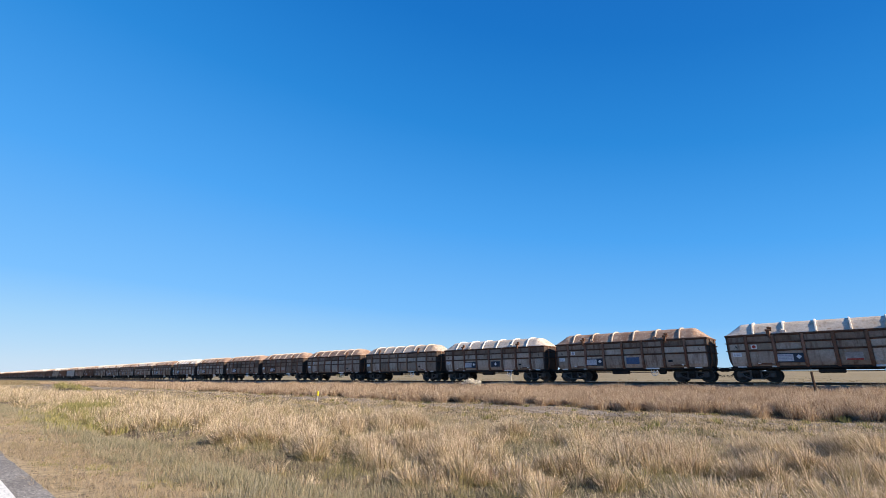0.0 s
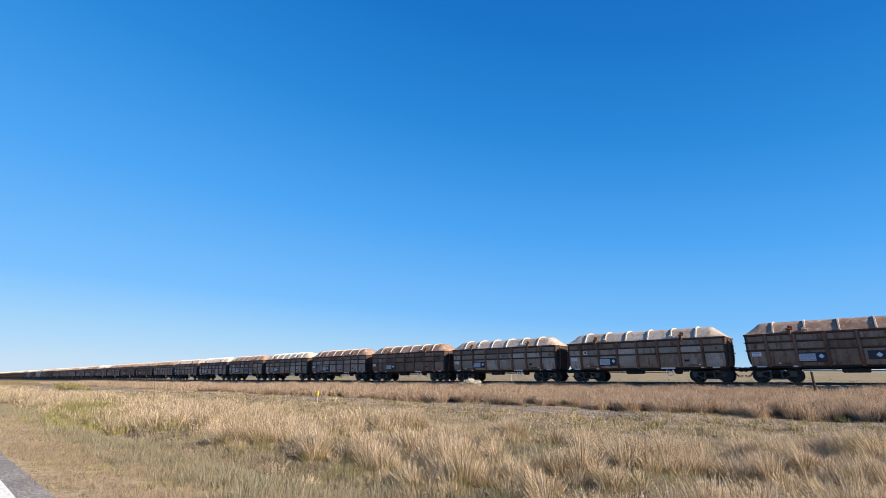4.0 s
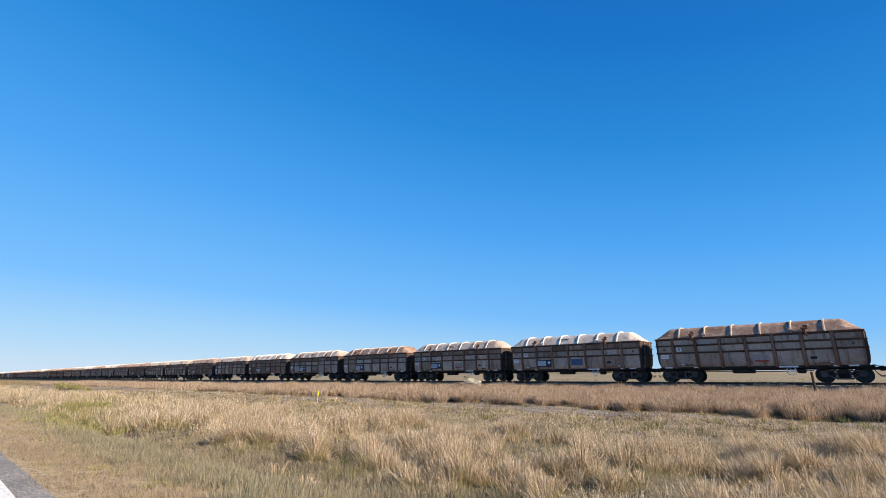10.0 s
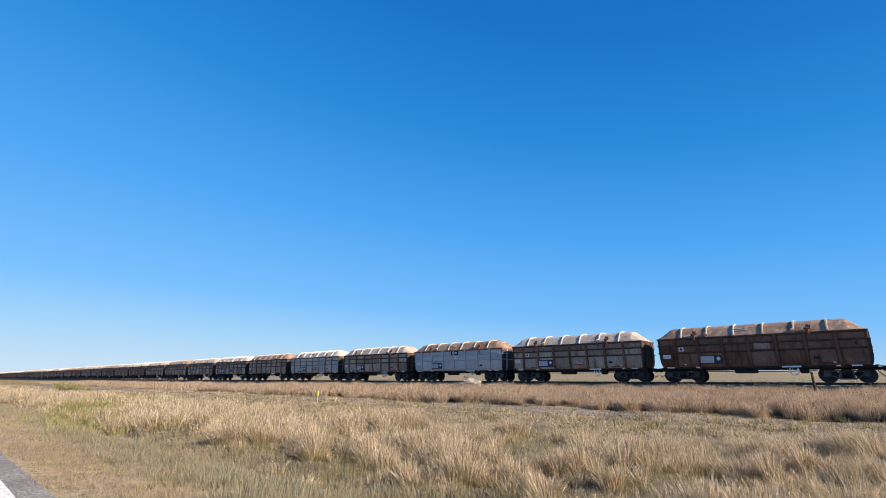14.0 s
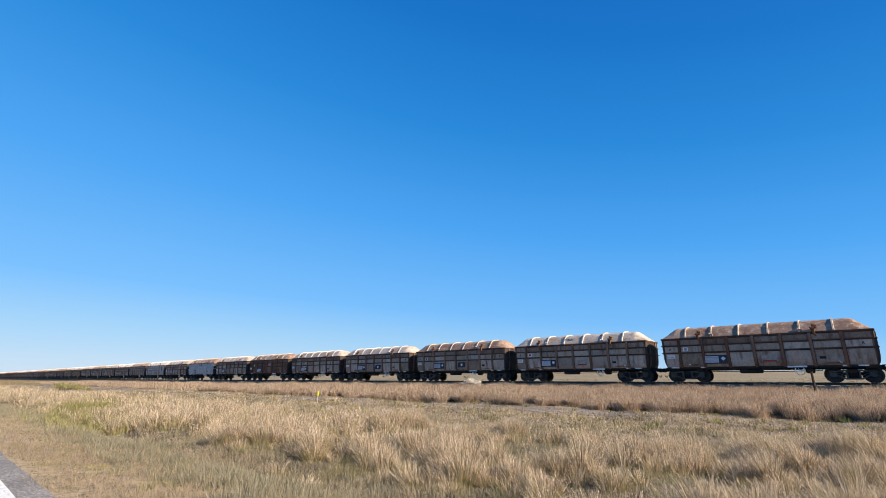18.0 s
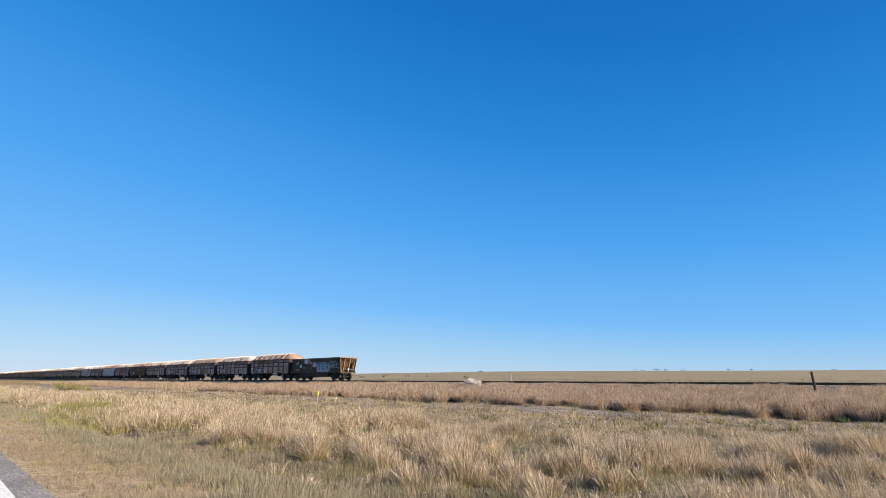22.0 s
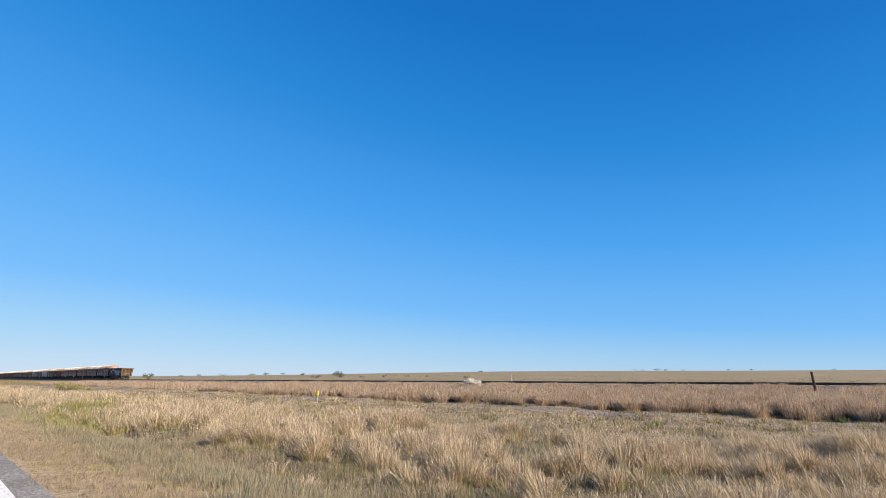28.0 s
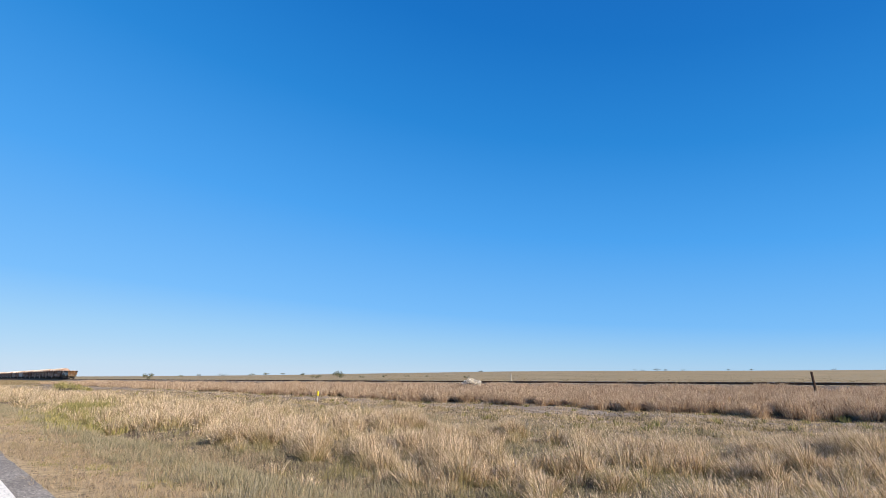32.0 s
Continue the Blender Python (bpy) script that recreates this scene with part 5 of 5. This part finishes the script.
# olive tufts in the pockets between the tall stands
gs = []
for n, x0, x1, per, wid in ((700, -14, 3, 46, 0.006), (700, -36, -14, 26, 0.011), (350, 3, 22, 22, 0.010)):
    x, y = scatter(n, x0, x1, 4.8, 12.0, lambda x, y: np.maximum(1 - smooth(0.40, 0.50, nz(x, y, 3.1, 1)), 0.5 * hollow(x, y)) * smooth(0.42, 0.58, nz(x, y, 2.2, 51)))
    gs.append((x, y, per, (0.16 + 0.16 * nz(x, y, 2.0, 3)) * rng.uniform(0.7, 1.2, len(x)), 0.13, wid, 0.1, 1.3))
grass("olive_tufts", "olive-green tufts between tall dry grass stands", M_OLIVE, gs, simple=True)

# a patch of fresher yellow-green growth near the road
x, y = scatter(5200, -58, -18, 3.0, 11, lambda x, y: np.exp(-((x + 30) / 9.5) ** 2 - ((y - 6.5 + 0.168 * (x + 30)) / 1.4) ** 2) * (0.15 + 0.85 * smooth(0.3, 0.6, nz(x, y, 1.6, 2))))
grass("green_weeds", "patch of yellow-green weeds in dry grass", M_GREENW, [(x, y, 36, (0.24 + 0.2 * nz(x, y, 1.2, 8)) * rng.uniform(0.7, 1.2, len(x)), 0.25, 0.02, 0.1, 1.2)])

# low weeds on and beside the clay track
def bare(x, y):
    """1 where growth is free, near 0 on the wheel-worn clay."""
    return 1 - 0.62 * smooth(18.4, 19.3, y + 0.8 * (nz(x, y, 1.5, 61) - 0.5)) * (1 - smooth(22.1, 22.7, y + 0.6 * (nz(x, y, 1.8, 71) - 0.5))) * (0.6 + 0.4 * smooth(-28, -12, x))


gs = []
for n, x0, x1, per, wid in ((7500, -24, 4, 16, 0.022), (6000, -70, -24, 10, 0.04), (2500, -170, -70, 7, 0.07), (3000, 4, 26, 9, 0.03)):
    x, y = scatter(n, x0, x1, 10.8, 24, lambda x, y: (0.05 + 0.95 * smooth(0.46, 0.60, nz(x, y, 2.7, 13))) * bare(x, y))
    gs.append((x, y, per, (0.06 + 0.12 * nz(x, y, 1.9, 7)) * rng.uniform(0.7, 1.3, len(x)), 0.20, wid, 0.05, 1.5))
grass("low_weeds", "low grey-green weeds on bare clay", M_WEED, gs, simple=True)

# tan short grass between the weeds
gs = []
for n, x0, x1, per, wid in ((5200, -26, 4, 26, 0.011), (4200, -70, -26, 14, 0.022), (2200, 4, 26, 12, 0.016)):
    x, y = scatter(n, x0, x1, 11.0, 22.6, lambda x, y: (0.10 + 0.90 * smooth(0.44, 0.60, nz(x, y, 1.7, 31))) * bare(x, y) * (1 - 0.45 * smooth(13, 17, y)))
    gs.append((x, y, per, (0.08 + 0.16 * nz(x, y, 1.4, 17)) * rng.uniform(0.7, 1.3, len(x)), 0.22, wid, 0.15, 1.2))
grass("short_tan_grass", "short tan dry grass between weeds on clay", M_STRAW, gs, simple=True)

# fresh yellow-green tufts in the matted verge
gs = []
for n, x0, x1, per, wid in ((800, -16, 0, 30, 0.007), (700, -45, -16, 18, 0.013), (200, 0, 20, 14, 0.01)):
    x, y = scatter(n, x0, x1, 1.8, 4.6, lambda x, y: smooth(0.5, 0.68, nz(x, y, 2.1, 41)))
    gs.append((x, y, per, (0.05 + 0.07 * nz(x, y, 2.2, 3)) * rng.uniform(0.7, 1.2, len(x)), 0.09, wid, 0.1, 1.6))
grass("verge_tufts", "small yellow-green tufts in matted dry verge", M_GREENW, gs, simple=True)

# clods and litter on the clay
def clods(name, label, n, x0, x1, y0, y1, size, material):
    x, y = rng.uniform(x0, x1, n), rng.uniform(y0, y1, n)
    z = ground_z(x, y) + 0.02
    r = size * rng.uniform(0.3, 1.0, n) ** 1.6 * (1 + np.abs(x) / 45)
    o = np.array([(1, 0, 0), (0, 1, 0), (-1, 0, 0), (0, -1, 0), (0, 0, 0.8), (0, 0, -0.5)])
    v = np.stack([x, y, z], -1)[:, None, :] + o[None] * r[:, None, None] * rng.uniform(0.6, 1.4, (n, 6, 3))
    f = np.array([(0, 1, 4), (1, 2, 4), (2, 3, 4), (3, 0, 4), (1, 0, 5), (2, 1, 5), (3, 2, 5), (0, 3, 5)])
    flat = (np.arange(n)[:, None, None] * 6 + f[None]).ravel()
    tagged(new(name, mesh_np(name, v.reshape(-1, 3), flat, np.arange(n * 8) * 3, np.full(n * 8, 3), material)), label, "clods", kind="stuff")


clods("clay_clods", "grey-brown clay clods on the bare track", 9000, -70, 20, 12.5, 23.2, 0.05, M_DIRT)
clods("soil_clods", "dark broken clay clods among low weeds", 4500, -60, 20, 11.5, 20.5, 0.045, M_SHADE_SOIL)
clods("verge_stones", "small pale stones and grit along the road edge", 2600, -22, 6, 1.6, 3.6, 0.016, M_DIRT)
# leafy weeds along the foot of the grass belt
gs = []
for n, x0, x1, per, wid in ((900, -26, 4, 26, 0.035), (800, -70, -26, 16, 0.06)):
    x, y = scatter(n, x0, x1, 14.0, 23.4, lambda x, y: (0.25 + 0.75 * smooth(21.2, 22.6, y)) * smooth(0.45, 0.6, nz(x, y, 1.9, 21)) * (0.25 + 0.75 * bare(x, y)))
    gs.append((x, y, per, (0.12 + 0.14 * nz(x, y, 2.2, 3)) * rng.uniform(0.7, 1.2, len(x)), 0.10, wid, 0.0, 1.4))
grass("leafy_weeds", "pale green leafy weeds at the foot of the grass belt", M_GREENB, gs, simple=True)

# far field beyond the line
gs = []
for n, x0, x1, y0, y1, per, wid, hh in ((5000, -80, 20, 39, 75, 8, 0.05, 0.15), (6000, -300, 40, 70, 260, 6, 0.16, 0.17), (4000, -700, 120, 240, 700, 5, 0.5, 0.2)):
    x, y = scatter(n, x0, x1, y0, y1, lambda x, y: 0.25 + 0.75 * nz(x, y, 0.15, 5))
    gs.append((x, y, per, hh * rng.uniform(0.6, 1.2, len(x)), 0.5, wid, 0.2, 0.7))
x, y = scatter(5000, -420, -150, 3, 34)
gs.append((x, y, 7, 0.4 * rng.uniform(0.6, 1.2, len(x)), 0.6, 0.08, 0.3, 0.6))
grass("field_grass", "sparse dry grass of the far plain", M_FIELDGRASS, gs, simple=True)


# ---------------------------------------------------------------- shrubs, trees, posts
def leaf_cloud(bm, c, r, n, size, rnd, flat=0.7):
    """Leaf clumps scattered in a lumpy, open crown."""
    for _ in range(n):
        d = Vector((rnd.gauss(0, 1), rnd.gauss(0, 1), rnd.gauss(0, 1))).normalized() * (rnd.random() ** 0.45)
        p = Vector(c) + Vector((d.x * r, d.y * r, d.z * r * flat))
        q = Euler((rnd.uniform(0, 6.28), rnd.uniform(0, 6.28), rnd.uniform(0, 6.28))).to_matrix()
        s = size * rnd.uniform(0.6, 1.4)
        vs = [bm.verts.new(p + q @ Vector(o)) for o in ((-s, 0, 0), (0, -s * 0.5, s * 0.15), (s, 0, 0), (0, s * 0.5, s * 0.15))]
        bm.faces.new(vs)


def shrub(name, label, category, at, lobes, leaves, size, material, seed, stems=5, group=""):
    rnd = random.Random(seed)
    x, y = at
    root = new(name)
    root.matrix_basis = pose(x, y, float(ground_z(x, y)))
    st = bmesh.new()
    cr = bmesh.new()
    for (lx, ly, lz, lr) in lobes:
        add_cyl(st, (lx * 0.15, ly * 0.15, -0.05), (lx, ly, lz), 0.05 * lr + 0.02, 6, 0.02 * lr)
        leaf_cloud(cr, (lx, ly, lz), lr, leaves, size, rnd)
    part("trunk", st, M_BARK, root, "grey bark")
    part("crown", cr, material, root)
    return tagged(root, label, category, group)


shrub("green_bush", "low green bush in dry grass", "bush", (-81, 13.6), [(0, 0, 0.55, 0.9), (1.3, 0.7, 0.5, 0.8), (-1.2, 0.2, 0.45, 0.7), (2.6, 1.4, 0.35, 0.6)], 260, 0.09, M_GREENW, 1)
shrub("green_bush", "small green bush in dry grass", "bush", (-72, 14.6), [(0, 0, 0.3, 0.5), (0.6, 0.3, 0.25, 0.4)], 160, 0.08, M_GREENW, 2)
shrub("pale_shrub", "pale dead twiggy shrub beside the railway", "shrub", (-26.6, 33.9), [(0, 0, 0.62, 0.5), (0.7, 0.1, 0.5, 0.42), (-0.6, 0.1, 0.48, 0.42)], 520, 0.06, M_PALEBUSH, 3)

# leaning post and markers
post = new("fence_post")
post.matrix_basis = pose(-1.88, 33.0, 0.42)
bm = bmesh.new()
rings = []
for k in range(9):
    z = -0.2 + k * 0.205
    r = 0.068 - 0.0012 * k
    off = (-0.012 * (k / 8), 0, 0)
    rings.append([(off[0] + r * (1 + 0.12 * noise.noise((a * 2, z * 3, 1))) * math.cos(a), r * (1 + 0.12 * noise.noise((a * 2, z * 3, 5))) * math.sin(a), z) for a in (2 * math.pi * j / 9 for j in range(9))])
loft(bm, rings)
part("post", bm, M_POST, post)
tagged(post, "dark weathered leaning timber post beside the railway", "post")

marker = new("marker_post")
marker.matrix_basis = pose(-26.4, 17.65, float(ground_z(-26.4, 17.65)))
part("stake", box_bm((0, 0, 0.25), (0.05, 0.05, 0.62), 0.008), M_PALEPOST, marker, "grey stake")
cap = bmesh.new()
add_box(cap, (0, 0, 0.58), (0.14, 0.11, 0.30), 0.03)
part("cap", cap, M_YELLOW, marker, "yellow plastic cap")
tagged(marker, "grey marker stake with a bright yellow cap", "marker post")

pp = new("pale_post")
pp.matrix_basis = pose(-27.5, 42.0, 0.4)
part("post", box_bm((0, 0, 0.75), (0.07, 0.07, 1.7), 0.012), M_PALEPOST, pp)
tagged(pp, "thin pale wooden post beyond the railway", "post")


# far trees on the skyline
def tree(seed, x, y, h, w, lobes=5, leaves=90):
    rnd = random.Random(seed)
    root = new("tree")
    root.matrix_basis = pose(x, y, float(ground_z(x, y)) - 0.1)
    st, cr = bmesh.new(), bmesh.new()
    h *= 0.85
    add_cyl(st, (0, 0, 0), (0.05 * h, 0, h * 0.4), 0.035 * h, 7, 0.022 * h)
    for k in range(lobes):
        a = 2 * math.pi * k / lobes + rnd.uniform(-0.4, 0.4)
        rr = w * rnd.uniform(0.25, 0.6)
        p = (rr * math.cos(a), rr * math.sin(a), h * rnd.uniform(0.38, 0.8))
        add_cyl(st, (0.05 * h, 0, h * 0.32), p, 0.024 * h, 5, 0.008 * h)
        leaf_cloud(cr, p, w * rnd.uniform(0.28, 0.45), leaves, 0.06 * h, rnd, 0.65)
    part("trunk", st, M_BARK, root, "grey bark")
    part("crown", cr, M_TREE, root)
    return tagged(root, "small dull-green savanna tree on the plain", "tree", "scattered far trees")


def polar(px, dist):
    """A place on the plain at a bearing given as the run across the view, and a distance."""
    a = math.atan2((px - 784) / 800 * math.cos(radians(PITCH)), 1.0)
    b = radians(HEADING) - a
    return -dist * math.sin(b), dist * math.cos(b)


for i, (px, d, h, w) in enumerate(((261, 300, 4.4, 4.4), (600, 360, 7.2, 6.6), (560, 420, 4.6, 6.0), (824, 330, 2.8, 3.0), (851, 900, 6, 6), (535, 900, 7, 6), (500, 1000, 6, 6), (470, 1000, 7, 9), (445, 950, 6, 8), (395, 900, 5, 12),
                                   (352, 800, 5, 4), (320, 850, 4, 5), (680, 500, 3, 4), (720, 560, 2.5, 5), (755, 520, 2.2, 3), (640, 480, 2.5, 4), (1165, 1400, 7, 12), (1180, 1400, 6, 8), (1125, 1400, 5, 9), (1292, 1400, 6, 5), (1333, 1400, 5, 6), (1140, 1400, 4, 9), (1210, 1420, 4, 10), (1480, 1400, 4, 8))):
    x, y = polar(px, d)
    tree(40 + i, x, y, h, w)

# sleepers: those nearest the camera one by one, the others in one piece
sm = finish(box_bm((0, 0, 0), (0.23, 2.15, 0.12), 0.012), "sleeper", M_SLEEPER)
for i in range(300):
    part("sleeper", sm, None, line, at=pose(15 - i * 0.685, TRACK_Y + 0.03 * math.sin(i * 2.3), RAIL_Z - 0.206))
bm = bmesh.new()
for i in range(300, 700):
    add_box(bm, (15 - i * 0.685, TRACK_Y, RAIL_Z - 0.206), (0.23, 2.15, 0.12))
rest = part("sleepers", bm, M_SLEEPER, line)
tagged(rest, kind="stuff")


# ---------------------------------------------------------------- what moves
# how far the train is ahead of an even pace: it gathers way a little
LEAD = ((0.0, 0.72), (3.0, 0.10), (6.0, -0.12), (9.0, -0.24), (12.0, -0.12), (15.0, 0.0), (20.0, 0.02), (26.0, 0.05), (32.0, 0.10))


def motions():
    for thing, x, t0 in TRAIN:
        walk(thing, [(t, pose(x - SPEED * (t - t0) - d, TRACK_Y, RAIL_Z)) for t, d in LEAD])
    # gusts run through the near grass, leaning it over and letting it back
    for cl, c in SWAY:
        ph = 0.9 * c[0] + 0.5 * c[1]
        rows = []
        for i in range(65):
            t = i * 0.5
            a = 1.6 * math.sin(2 * math.pi * t / 2.7 + ph) + 1.1 * math.sin(2 * math.pi * t / 1.55 + 1.7 * ph) + 0.8 * math.sin(2 * math.pi * t / 6.1 + 0.4 * ph)
            rows.append((t, pose(float(c[0]), float(c[1]), float(c[2]), 0.5 * a, -0.85 * a, 0)))
        walk(cl, rows)
    # every wheelset of a kind turns alike: key one in front and one behind, and share
    turn = math.degrees(SPEED / 0.435) / FPS
    first = {}
    for thing, x, t0 in TRAIN:
        for b in thing.children:
            for o in b.children:
                if o.name.startswith("wheelset"):
                    k = round(o.location.x, 2)
                    if k not in first:
                        first[k] = o
                        walk(o, [(i / FPS, pose(k, 0, 0.435, 0, -turn * i, 0)) for i in range(32 * FPS + 1)])
                    else:
                        src = first[k].animation_data
                        o.rotation_mode = "QUATERNION"
                        ad = o.animation_data_create()
                        ad.action = src.action
                        ad.action_slot = src.action_slot


motions()
